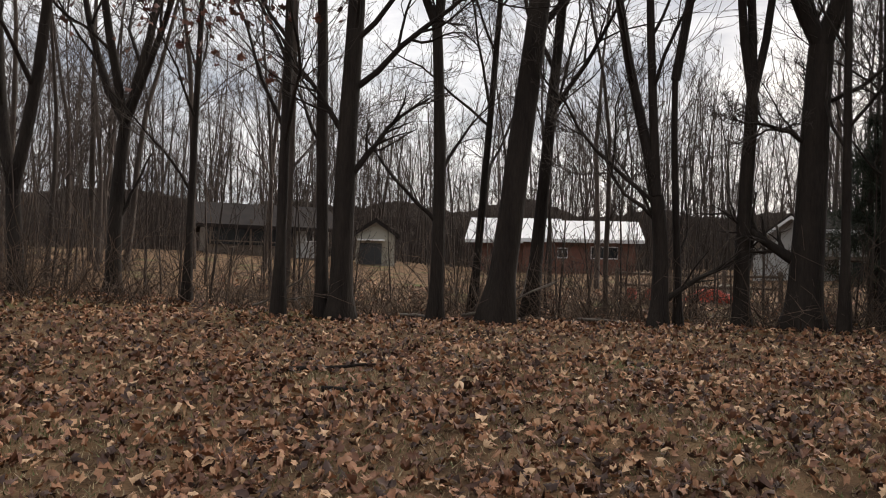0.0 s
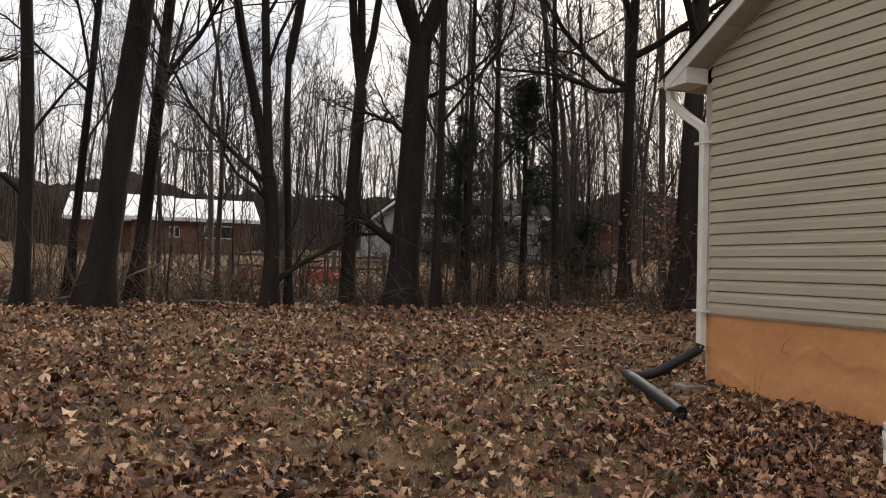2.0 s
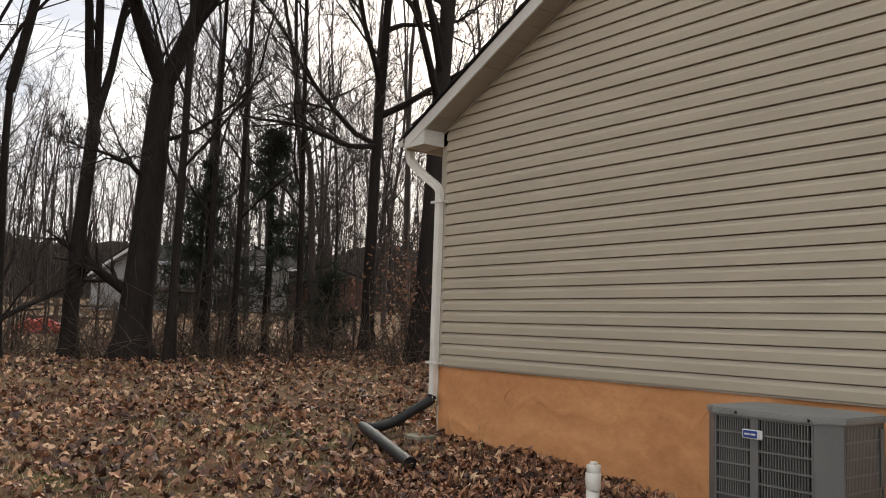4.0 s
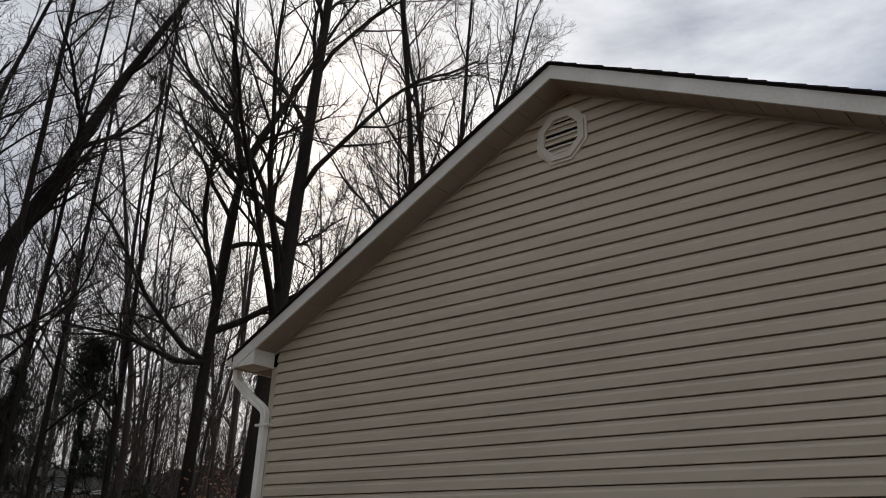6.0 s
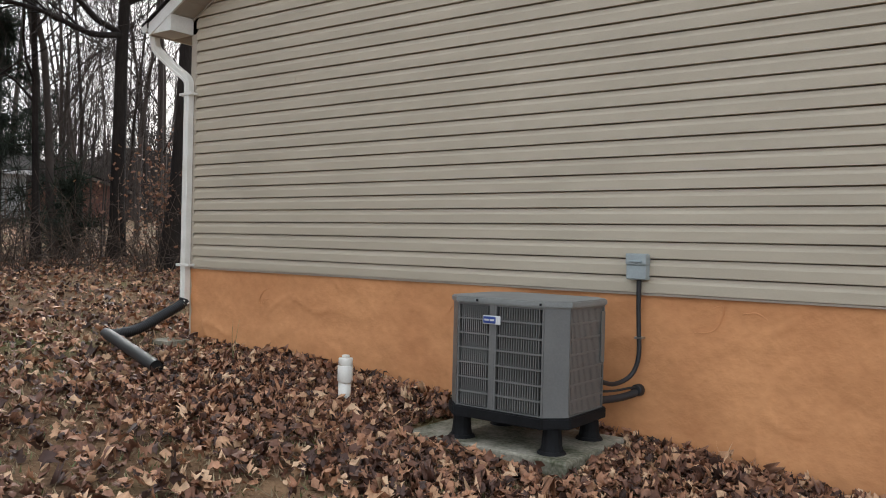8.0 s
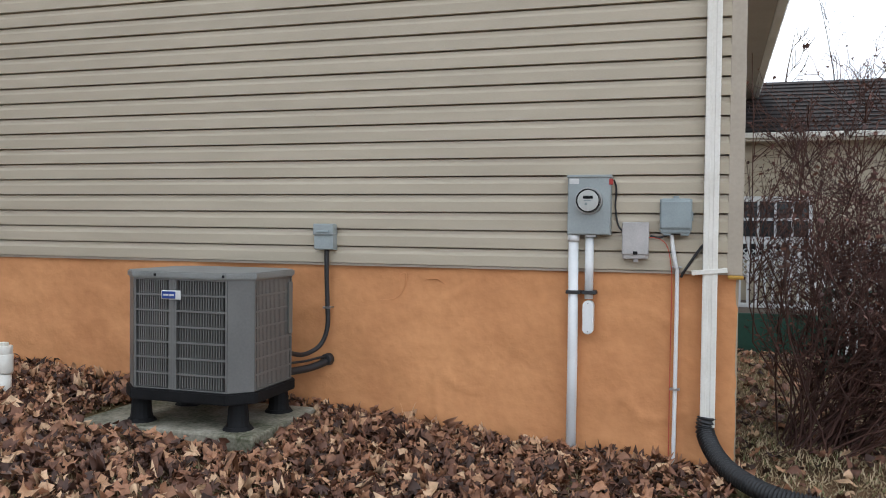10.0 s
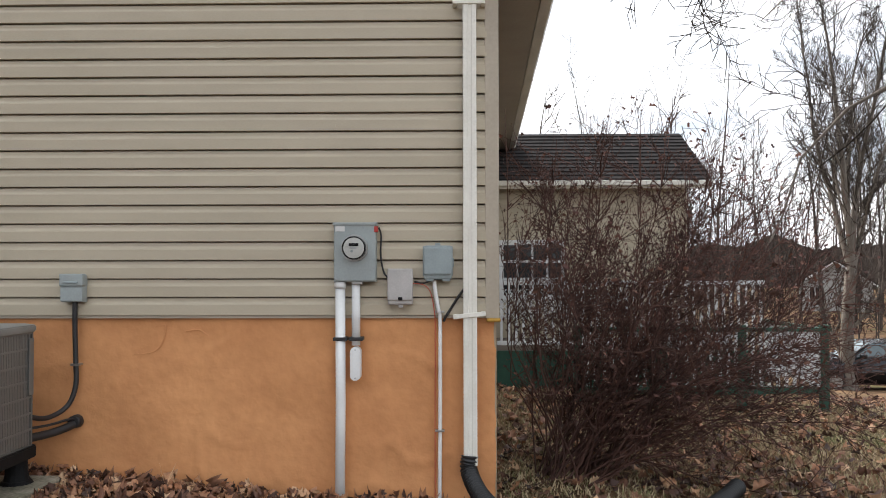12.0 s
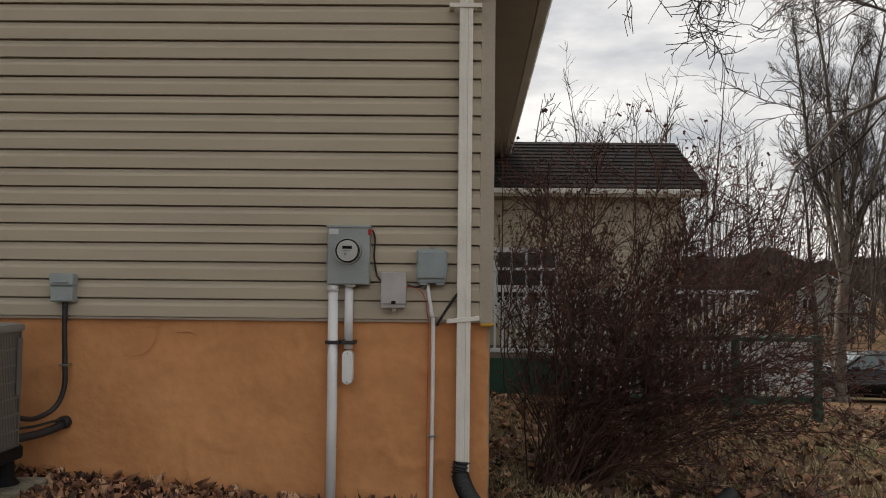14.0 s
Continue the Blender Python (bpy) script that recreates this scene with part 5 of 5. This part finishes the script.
grass("short tan and green winter grass blades", M_GRASS, strew(230000, -16.5, -0.5, -16, 7, lambda x, y: free(x, y) * max(0.0, min(1.0, 1.2 - clump(x, y) * 1.2)) * (0.85 if math.hypot(x, y + 5.9) < 11 else 0.35), 12), 11)
grass("pale straw-coloured grass in the front yard", M_STRAW, strew(130000, 0.0, 9.0, -4.0, 9.0, lambda x, y: max(0.05, min(1.0, 1.2 - clump(x, y, 0.7, 9))), 13), 14)
for x, y in ((-6.6, -0.75), (-6.66, -0.7)):
    z = float(ground_z(x, y))
    w = rod("dry_stalk", wander(rng, (x, y, z), (0.06, 0.0, 1), 0.45, 5, 0.05), np.linspace(0.004, 0.0015, 6), M_GRASS, sides=4)
    tagged(w, "thin dry straw stalk by the foundation", "plant", "dry stalks")

# ---- twiggy shrub at the front corner ----
SX, SY = 0.62, 1.0
shrub = thing("shrub", "large dense leafless reddish-brown shrub by the house corner", "shrub", (SX, SY, float(ground_z(SX, SY))))
tw = Soup()
tips = []
sr = np.random.default_rng(21)
for i in range(88):
    a, rr = sr.uniform(0, 2 * np.pi), 0.3 * math.sqrt(sr.uniform())
    fan = sr.uniform(-0.2, 0.95) if i % 4 else sr.uniform(0.8, 1.7)
    d = np.array([fan, sr.uniform(-0.45, 0.45), 1.0])
    L = sr.uniform(1.7, 3.3) * (1.03 - 0.06 * abs(fan))
    line = wander(sr, (rr * math.cos(a), rr * math.sin(a), -0.05), d, L, 10, 0.14, 0.0)
    line[:, 0] = np.maximum(line[:, 0], 0.14 - SX + 0.03 * rng.random())
    rod("stem", line, np.linspace(0.008, 0.0025, 11), M_BUSH, shrub, sides=5, caps=False)
    for k in range(21):
        j = min(9, int(sr.uniform(0.06, 1) ** 0.6 * 10))
        l2 = wander(sr, line[j], side_dir(sr, line[j + 1] - line[j], sr.uniform(0.35, 1.1)), sr.uniform(0.25, 0.75), 4, 0.17)
        if (l2[:, 0] < 0.1 - SX).any():
            continue
        tw.tube(l2, np.linspace(0.0042, 0.002, 5), 3)
        for _ in range(5):
            q = sr.integers(1, 5)
            l3 = wander(sr, l2[q], side_dir(sr, l2[q] - l2[q - 1], sr.uniform(0.3, 0.9)), sr.uniform(0.08, 0.26), 2, 0.2)
            if (l3[:, 0] < 0.07 - SX).any():
                continue
            tw.tube(l3, np.linspace(0.0026, 0.0015, 3), 3)
            tips.append(l3[-1])
tw.build("crown", M_BUSH, shrub)
tips = np.array(tips)
sel = sr.uniform(0, 1, len(tips)) < 0.6
leaf_cloud("bud_scatter", "small dark reddish buds and leaf remnants", M_DEADLEAF, tips[sel][:, :2], tips[sel][:, 2], 0.035, 1.0, 0.5, 0.0, shrub, "", "", 22, True)
inner = tips[(tips[:, 2] < 2.0) & (tips[:, 2] > 0.3)]
ck = inner[sr.integers(0, len(inner), 34)]
for i, q in enumerate(ck):
    leaf_cloud("caught_leaf", "brown leaf caught in the twigs", M_LITTER, q[None, :2], q[None, 2], 0.10, 1.0, 0.6, 0.0, shrub, "", "", 60 + i)

# oak leaves that still hang in one crown, and copper beech leaves
r_ = np.random.default_rng(31)
pz = np.stack([-15.3 + r_.normal(0.6, 0.9, 420), -11.9 + r_.normal(0, 1.0, 420), 7.2 + r_.normal(0, 0.9, 420)], 1)
leaf_cloud("hanging_oak_leaves", "dark dead oak leaves still hanging in the crown", M_DEADLEAF, pz[:, :2], pz[:, 2], 0.16, 1.0, 0.5, 0, kind="stuff", seed=31)
T("beech_tree", "young beech with copper leaves at the wood edge", -14.6, 4.9, 0.04, 4.0, limbs=12, limb_from=0.1, seed=33, limb_len=0.35, depth=2, group="young trees")
pb = np.stack([-14.7 + r_.normal(0, 0.5, 1500), 4.8 + r_.normal(0, 0.7, 1500), 1.3 + np.abs(r_.normal(1.0, 0.55, 1500))], 1)
leaf_cloud("copper_leaves", "copper-brown leaves on the young beech", M_COPPER, pb[:, :2], pb[:, 2], 0.085, 1.0, 0.4, 0, kind="stuff", seed=34, simple=True)


def pine(x, y, h, seed, wid):
    r = np.random.default_rng(seed)
    z0 = float(ground_z(x, y))
    ob = thing("pine_tree", "dark green pine among the bare trees", "tree", (x, y, z0), "pines")
    tr, nd = Soup(), Soup()
    tr.tube(np.array([(0, 0, -0.2), (0.05, 0, h * 0.5), (0, 0, h)]), [0.12, 0.07, 0.02], 8)
    for i in range(int(h * 11)):
        t = r.uniform(0.1, 1) ** 0.9
        a = r.uniform(0, 2 * np.pi)
        L = wid * (1.08 - t) * r.uniform(0.6, 1.1)
        ln = wander(r, (0, 0, h * t), (math.cos(a), math.sin(a), 0.15), L, 4, 0.12)
        tr.tube(ln, np.linspace(0.014, 0.004, 5), 3)
        for j in range(9):
            q = ln[r.integers(1, 5)]
            for _ in range(8):
                nd.tube(np.array([q, q + r.normal(0, 0.24, 3) + (0, 0, 0.02)]), [0.010, 0.003], 3)
    tr.build("trunk", M_BARK, ob)
    nd.build("needles", M_NEEDLE, ob)


pine(-18.6, 2.7, 5.4, 41, 2.3)
pine(-20.0, 1.7, 4.6, 42, 2.2)
pine(-17.6, 3.9, 1.8, 43, 0.9)


# ---- neighbouring houses ----
def window(parent, x, y, z, w, h, o, sgn):
    """A framed window on a house front; o: offset origin."""
    wn_ = part("window", box(x - w / 2, x + w / 2, y - 0.03, y + 0.05, z, z + h, 0.0), M_RAILWHITE, parent)
    for k in (-1, 1):
        part("pane", box(x + k * w / 4 - w / 4 + 0.05, x + k * w / 4 + w / 4 - 0.03, y - 0.045, y - 0.01, z + 0.06, z + h - 0.06, 0.0), M_DARKIN, wn_)


def ranch(name, label, x, y, heading, L, D, wall_h, roof_h, wall_m, roof_m, windows=(), over=0.5, hip=False, gable_front=False, ribs=0, trim=None):
    """A one-storey house: local x along its front, y away from it."""
    z0 = float(ground_z(x, y)) - 0.3
    ob = thing(name, label, "house")
    ob.matrix_world = pose(x, y, z0, 0, 0, heading)
    H = wall_h + 0.3
    part("wall", box(-L / 2, L / 2, 0, D, 0, H, 0.0), wall_m, ob)
    if gable_front:
        part("wall", prism([(-L / 2, H), (L / 2, H), (0, H + roof_h)], "y", 0.02, D - 0.02), wall_m, ob)
        for s in (-1, 1):
            pr = [(0, H + roof_h + 0.12), (s * (L / 2 + over), H - roof_h * over / (L / 2) + 0.12), (s * (L / 2 + over), H - roof_h * over / (L / 2)), (0, H + roof_h)]
            part("roof", prism(pr, "y", -over, D + over), roof_m, ob)
            part("trim", prism([(0, H + roof_h + 0.02), (s * (L / 2 + over), H - roof_h * over / (L / 2) + 0.02), (s * (L / 2 + over), H - roof_h * over / (L / 2) - 0.12), (0, H + roof_h - 0.12)], "y", -over - 0.03, -over), trim or M_RAILWHITE, ob)
    else:
        part("wall", prism([(0.02, H), (D - 0.02, H), (D / 2, H + roof_h)], "x", -L / 2 + 0.02, L / 2 - 0.02), wall_m, ob)
        k = roof_h / (D / 2)
        for s in (-1, 1):
            e = D / 2 + s * (D / 2 + over)
            pr = [(D / 2, H + roof_h + 0.12), (e, H - k * over + 0.12), (e, H - k * over), (D / 2, H + roof_h)]
            rf = part("roof", prism(pr, "x", -L / 2 - over, L / 2 + over), roof_m, ob)
            for i in range(ribs):
                xx = -L / 2 - over + (L + 2 * over) * (i + 0.5) / ribs
                pr2 = [(D / 2, H + roof_h + 0.16), (e, H - k * over + 0.16), (e, H - k * over + 0.12), (D / 2, H + roof_h + 0.12)]
                part("roof_rib", prism(pr2, "x", xx - 0.02, xx + 0.02), roof_m, rf)
        part("fascia", box(-L / 2 - over, L / 2 + over, -over - 0.03, -over, H - k * over - 0.08, H - k * over + 0.1, 0), trim or M_RAILWHITE, ob)
    for wx2, wz, ww, wh in windows:
        window(ob, wx2, -0.01, wz + 0.3, ww, wh, None, 0)
    return ob


hB = ranch("brick_house", "brick ranch house with a bright white metal roof", -47.0, -3.3, 88, 6.2, 7.0, 1.95, 1.15, M_BRICK, M_METALROOF, [(-0.9, 0.85, 0.55, 0.6), (1.4, 0.85, 1.5, 0.7)], 0.45, ribs=14)
hB2 = ranch("brick_house", "recessed brick wing under a white metal roof", -49.0, -7.0, 88, 4.6, 6.0, 1.95, 1.3, M_BRICK, M_METALROOF, [(-0.5, 0.5, 1.2, 1.0)], 0.5, ribs=10)
part("porch_post", box(-2.2, -2.08, -0.5, -0.38, 0, 2.2, 0.01), M_RAILWHITE, hB2)
part("chimney", box(1.0, 1.7, -0.4, 0.1, 0, 2.6, 0.02), M_BRICK, hB2)
# wall and fascia colours are darkened to stand for shade on this house
hA = ranch("dark_house", "house with dark roof and a shaded back porch", -44.3, -20.2, 115, 6.6, 7.0, 1.75, 1.25, M_OLDWOOD, M_DARKROOF, [(2.4, 0.9, 0.8, 0.8)], 0.6, trim=M_DARKROOF)
# flat near-black slab paints the porch's shade; the wall is not recessed
part("porch_shade_panel", box(-3.28, 1.3, -0.12, 0.02, 0.9, 2.05, 0), M_DARKIN, hA, "dark panel standing for shade in the porch")
part("end_wall", box(1.5, 3.29, -0.02, 0.02, 0.3, 2.04, 0), M_HOUSEWHITE, hA, "white end wall")
part("porch_rail", box(-3.1, 1.1, -0.2, -0.14, 1.05, 1.12, 0), M_OLDWOOD, hA)
for x in (-3.1, -1.0, 1.1):
    part("porch_post", box(x - 0.05, x + 0.05, -0.22, -0.12, 0.3, 2.3, 0), M_OLDWOOD, hA)
hS = ranch("shed", "small cream shed with dark roof and open front", -44.8, -14.4, 100, 2.1, 2.6, 1.75, 0.7, M_CREAM, M_DARKROOF, [], 0.25, gable_front=True, trim=M_DARKROOF)
# solid dark panel stands for the unlit inside of the shed
part("shed_shade_panel", box(-0.85, 0.35, -0.04, 0.02, 0.35, 1.5, 0), M_DARKIN, hS, "dark panel for the shade inside the open doorway")
part("awning", box(-1.0, 0.5, -0.6, 0.0, 1.62, 1.7, 0), M_METALROOF, hS, "white awning")
hC = ranch("white_house", "weathered white gabled house behind the trees", -38.6, 5.6, 62, 3.4, 6.0, 1.6, 1.25, M_HOUSEWHITE, M_DARKROOF, [], 0.4, gable_front=True)
hC2 = ranch("white_house", "long white house wing with a deck and dark roof", -38.2, 9.3, 68, 7.0, 6.0, 2.2, 0.9, M_HOUSEWHITE, M_DARKROOF, [(-1.0, 1.4, 0.7, 0.6), (1.6, 1.4, 0.6, 0.6)], 0.4)
part("deck", box(-3.2, 1.5, -2.2, 0, 1.05, 1.2, 0), M_OLDWOOD, hC2)
for x in (-3.1, -1.6, 0.0, 1.4):
    part("deck_post", box(x - 0.05, x + 0.05, -2.2, -2.1, 0, 2.1, 0), M_RAILWHITE, hC2)
part("deck_rail", box(-3.2, 1.5, -2.2, -2.14, 1.95, 2.03, 0), M_OLDWOOD, hC2)
for i in range(28):
    part("baluster", box(-3.1 + i * 0.165, -3.06 + i * 0.165, -2.19, -2.15, 1.2, 1.96, 0), M_OLDWOOD, hC2)
part("under_deck", box(-1.2, 0.8, -0.03, 0.02, 0.2, 1.0, 0), M_DARKIN, hC2, "dark panel under the deck")
hD = ranch("brick_house", "red brick house with gabled roof in the woods", -39.6, 16.4, 58, 4.4, 6.0, 1.7, 0.75, M_BRICK, M_DARKROOF, [], 0.4, gable_front=True, trim=M_OLDWOOD)


# ---- the neighbour's yard ----
def post_rail(x0, y0, x1, y1, n):
    ob = thing("rail_fence", "old wooden post and rail fence in the neighbouring yard", "fence")
    for i in range(n):
        t = i / (n - 1)
        x, y = x0 + (x1 - x0) * t, y0 + (y1 - y0) * t
        z = float(ground_z(x, y))
        part("post", box(x - 0.06, x + 0.06, y - 0.06, y + 0.06, z - 0.2, z + 0.95, 0.015), M_OLDWOOD, ob)
        if i < n - 1:
            x2, y2 = x0 + (x1 - x0) * (i + 1) / (n - 1), y0 + (y1 - y0) * (i + 1) / (n - 1)
            for h in (0.45, 0.8):
                rod("rail", [(x, y, z + h), (x2, y2, float(ground_z(x2, y2)) + h)], 0.045, M_OLDWOOD, ob, sides=6)


post_rail(-26.3, -3.4, -25.4, 1.2, 4)
tx, ty = -25.8, -0.65
tz = float(ground_z(tx, ty))
b = bmesh.new()
bmesh.ops.create_icosphere(b, subdivisions=3, radius=1.0)
for v in b.verts:
    n3 = noise.noise(v.co * 1.7)
    v.co = Vector((v.co.x * 0.45, v.co.y * 0.75, max(v.co.z, -0.1) * 0.38)) * (1 + 0.35 * n3)
w = part("tarp_heap", b, M_ORANGE, smooth=False)
w.location = (tx, ty, tz + 0.02)
tagged(w, "crumpled orange-red tarp lying in the neighbouring yard", "tarp")
for x, y in ((-26.0, -3.0), (-26.2, -2.4)):
    w = part("bucket", prism([(0.16 * math.cos(radians(a)), 0.16 * math.sin(radians(a))) for a in range(0, 360, 30)], "z", 0, 0.36), M_ORANGE)
    w.location = (x, y, float(ground_z(x, y)))
    tagged(w, "faded orange bucket standing by the fence", "bucket", "buckets")
w = part("boulder", box(-0.4, 0.4, -0.5, 0.5, 0, 0.45, 0.15), M_CONC)
w.location = (-27.5, 0.4, float(ground_z(-27.5, 0.4)))
tagged(w, "grey covered heap near the rail fence", "heap")

# ---- front wing, deck and green fence ----
wing = thing("house_wing", "lower front wing with dark shingle roof and tan siding", "house wing")
part("wall", box(0.35, 3.75, 8.9, 12.6, -0.8, 3.05, 0), M_SIDING, wing)
for k in range(17):
    part("siding_board", prism([(8.9 + y, 0.9 + k * COURSE + h) for y, h in LAP], "x", 0.36, 3.74), M_SIDING, wing)
ncs = 13
for i in range(ncs):
    t0, t1 = i / ncs, (i + 1) / ncs
    pr = [(8.55 + 2.1 * t0, 3.02 + 1.14 * t0 + 0.05), (8.55 + 2.1 * t1 + 0.02, 3.02 + 1.14 * t1 + 0.05), (8.55 + 2.1 * t1 + 0.02, 3.02 + 1.14 * t1 + 0.058), (8.55 + 2.1 * t0, 3.02 + 1.14 * t0 + 0.075)]
    part("shingle_course", prism(pr, "x", 0.3, 4.1), M_SHINGLE, wing)
part("roof", prism([(8.56, 3.02), (10.65, 4.17), (12.75, 3.02), (12.75, 2.95), (10.65, 4.08), (8.56, 2.95)], "x", 0.31, 4.08), M_SHINGLE, wing)
part("fascia", box(0.31, 4.08, 8.52, 8.55, 2.92, 3.04, 0.005), M_WHITE, wing)
part("gutter", box(0.31, 4.1, 8.42, 8.52, 2.96, 3.05, 0.015), M_WHITE, wing)
wnd = part("window", box(0.45, 1.6, 8.84, 8.9, 1.0, 2.05, 0.01), M_RAILWHITE, wing)
for i in range(4):
    for j in range(3):
        part("pane", box(0.53 + i * 0.26, 0.75 + i * 0.26, 8.825, 8.86, 1.08 + j * 0.31, 1.34 + j * 0.31, 0), M_DARKIN, wnd)

deck = thing("deck", "green-skirted deck with white balusters by the wing", "deck")
part("platform", box(0.3, 4.2, 6.5, 8.85, 0.2, 0.34, 0.01), M_OLDWOOD, deck)
part("skirt", box(0.3, 4.2, 6.47, 6.52, -0.35, 0.34, 0.01), M_GREEN, deck, "dark green skirt board")
part("top_rail", box(0.3, 4.2, 6.46, 6.54, 1.30, 1.36, 0.01), M_RAILWHITE, deck)
part("bottom_rail", box(0.3, 4.2, 6.47, 6.53, 0.42, 0.48, 0.01), M_RAILWHITE, deck)
for i in range(36):
    x = 0.35 + i * 0.108
    part("baluster", box(x, x + 0.035, 6.48, 6.52, 0.46, 1.31, 0), M_RAILWHITE, deck)
lat = bmesh.new()
for i in range(26):
    x = 0.3 + i * 0.085
    for s in (1, -1):
        t = box(-0.008, 0.008, 8.3, 8.31, -0.35, 0.35, 0)
        bmesh.ops.transform(t, matrix=Matrix.Translation((x, 0, 0.95)) @ Matrix.Rotation(radians(45 * s), 4, "Y"), verts=t.verts)
        tmp = bpy.data.meshes.new("tmp")
        t.to_mesh(tmp)
        t.free()
        lat.from_mesh(tmp)
        bpy.data.meshes.remove(tmp)
part("lattice", lat, M_RAILWHITE, deck, "white crossed lattice")

fence = thing("green_fence", "green-framed railing with pale balusters by the yard", "fence")
FY, FX0, FX1 = 4.55, 1.2, 4.2
fz0 = 0.0
for x in (FX0, 2.2, 3.2, FX1):
    part("post", box(x - 0.05, x + 0.05, FY - 0.05, FY + 0.05, float(ground_z(x, FY)) - 0.2, 0.84, 0.01), M_GREEN, fence)
part("top_rail", box(FX0, FX1 + 0.08, FY - 0.06, FY + 0.06, 0.76, 0.81, 0.008), M_GREEN, fence)
part("bottom_rail", box(FX0, FX1 + 0.05, FY - 0.04, FY + 0.04, 0.0, 0.09, 0.008), M_GREEN, fence)
for i in range(29):
    x = FX0 + 0.1 + i * 0.101
    part("baluster", box(x, x + 0.035, FY - 0.018, FY + 0.018, 0.08, 0.77, 0), M_RAILWHITE, fence)
part("side_rail", box(FX1 - 0.04, FX1 + 0.04, FY, 6.5, 0.75, 0.8, 0.008), M_GREEN, fence)
for i in range(17):
    y = FY + 0.12 + i * 0.11
    part("baluster", box(FX1 - 0.018, FX1 + 0.018, y, y + 0.035, 0.08, 0.77, 0), M_RAILWHITE, fence)

# ---- road and parked car ----
road = bmesh.new()
vs = []
for i in range(41):
    x = -10 + i * 1.75
    for k in range(5):
        y = 25.5 - 0.28 * (x + 10) + k * 1.4
        vs.append(road.verts.new((x, y, float(ground_z(x, y)) + 0.03)))
for i in range(40):
    for k in range(4):
        road.faces.new((vs[i * 5 + k], vs[i * 5 + k + 1], vs[(i + 1) * 5 + k + 1], vs[(i + 1) * 5 + k]))
w = part("road", road, M_ASPHALT)
tagged(w, "grey asphalt street beyond the yard", "road", kind="structure")

cx, cy = 11.2, 17.2
car = thing("car", "black parked saloon car with pale windscreen", "car")
car.matrix_world = pose(cx, cy, float(ground_z(cx, cy)) - 0.02, 0, 0, -8)
body = [(-2.25, 0.35), (-2.2, 0.62), (-1.95, 0.75), (-1.0, 0.92), (2.05, 0.98), (2.22, 0.8), (2.25, 0.38), (1.75, 0.25), (-1.8, 0.25)]
b = prism(body, "y", -0.88, 0.88)
bmesh.ops.bevel(b, geom=b.edges[:], offset=0.06, segments=2, affect="EDGES")
part("body", b, M_CARPAINT, car, smooth=True)
cab = [(-1.05, 0.9), (-0.35, 1.36), (1.0, 1.4), (1.75, 0.95)]
b = bmesh.new()
lo = [b.verts.new((x, s * (0.8 if z < 1 else 0.62), z)) for s in (-1, 1) for x, z in cab]
for f in ((0, 1, 2, 3), (7, 6, 5, 4), (0, 4, 5, 1), (1, 5, 6, 2), (2, 6, 7, 3), (0, 3, 7, 4)):
    b.faces.new([lo[i] for i in f])
bmesh.ops.recalc_face_normals(b, faces=b.faces[:])
part("cabin", b, M_CARPAINT, car)
b = bmesh.new()
q = [b.verts.new(p) for p in ((-1.03, -0.72, 0.93), (-1.03, 0.72, 0.93), (-0.42, 0.57, 1.335), (-0.42, -0.57, 1.335))]
b.faces.new(q)
r2 = bmesh.ops.extrude_face_region(b, geom=b.faces[:])
bmesh.ops.translate(b, vec=(-0.02, 0, 0.015), verts=[v for v in r2["geom"] if isinstance(v, bmesh.types.BMVert)])
bmesh.ops.recalc_face_normals(b, faces=b.faces[:])
part("windscreen", b, M_GLASS, car, "pale reflecting windscreen")
for s in (-1, 1):
    for x0, x1 in ((-0.85, 0.25), (0.32, 1.3)):
        b = bmesh.new()
        xa0, xa1 = (x0 + 0.45, x1) if x0 < 0 else (x0, x1 - 0.35)
        vsd = [b.verts.new((x, s * y, z)) for x, y, z in ((x0, 0.795, 0.98), (x1, 0.795, 0.98), (xa1, 0.65, 1.33), (xa0, 0.65, 1.33))]
        f_ = b.faces.new(vsd)
        r2 = bmesh.ops.extrude_face_region(b, geom=b.faces[:])
        bmesh.ops.translate(b, vec=(0, s * 0.012, 0.004), verts=[v for v in r2["geom"] if isinstance(v, bmesh.types.BMVert)])
        bmesh.ops.recalc_face_normals(b, faces=b.faces[:])
        part("side_window", b, M_GLASS, car)
    part("mirror", box(-0.78, -0.62, s * 0.98 - 0.09, s * 0.98 + 0.09, 0.95, 1.08, 0.03), M_CARPAINT, car)
    part("headlight", box(-2.2, -1.95, s * 0.62 - 0.16, s * 0.62 + 0.16, 0.6, 0.72, 0.03), M_GLASS, car)
    for x in (-1.4, 1.4):
        wh = rod("wheel", [(x, s * 0.72, 0.32), (x, s * 0.9, 0.32)], 0.32, M_TYRE, car, sides=24)
        rod("rim", [(x, s * 0.89, 0.32), (x, s * 0.915, 0.32)], 0.2, M_CHROME, wh, sides=20)

tr_h = ranch("far_house", "small pale house far across the road", 28.0, 57.0, -25, 5.0, 5.0, 2.2, 1.6, M_HOUSEWHITE, M_DARKROOF, [(-1.4, 0.9, 0.8, 1.0), (1.4, 0.9, 0.8, 1.0)], 0.4, gable_front=True)
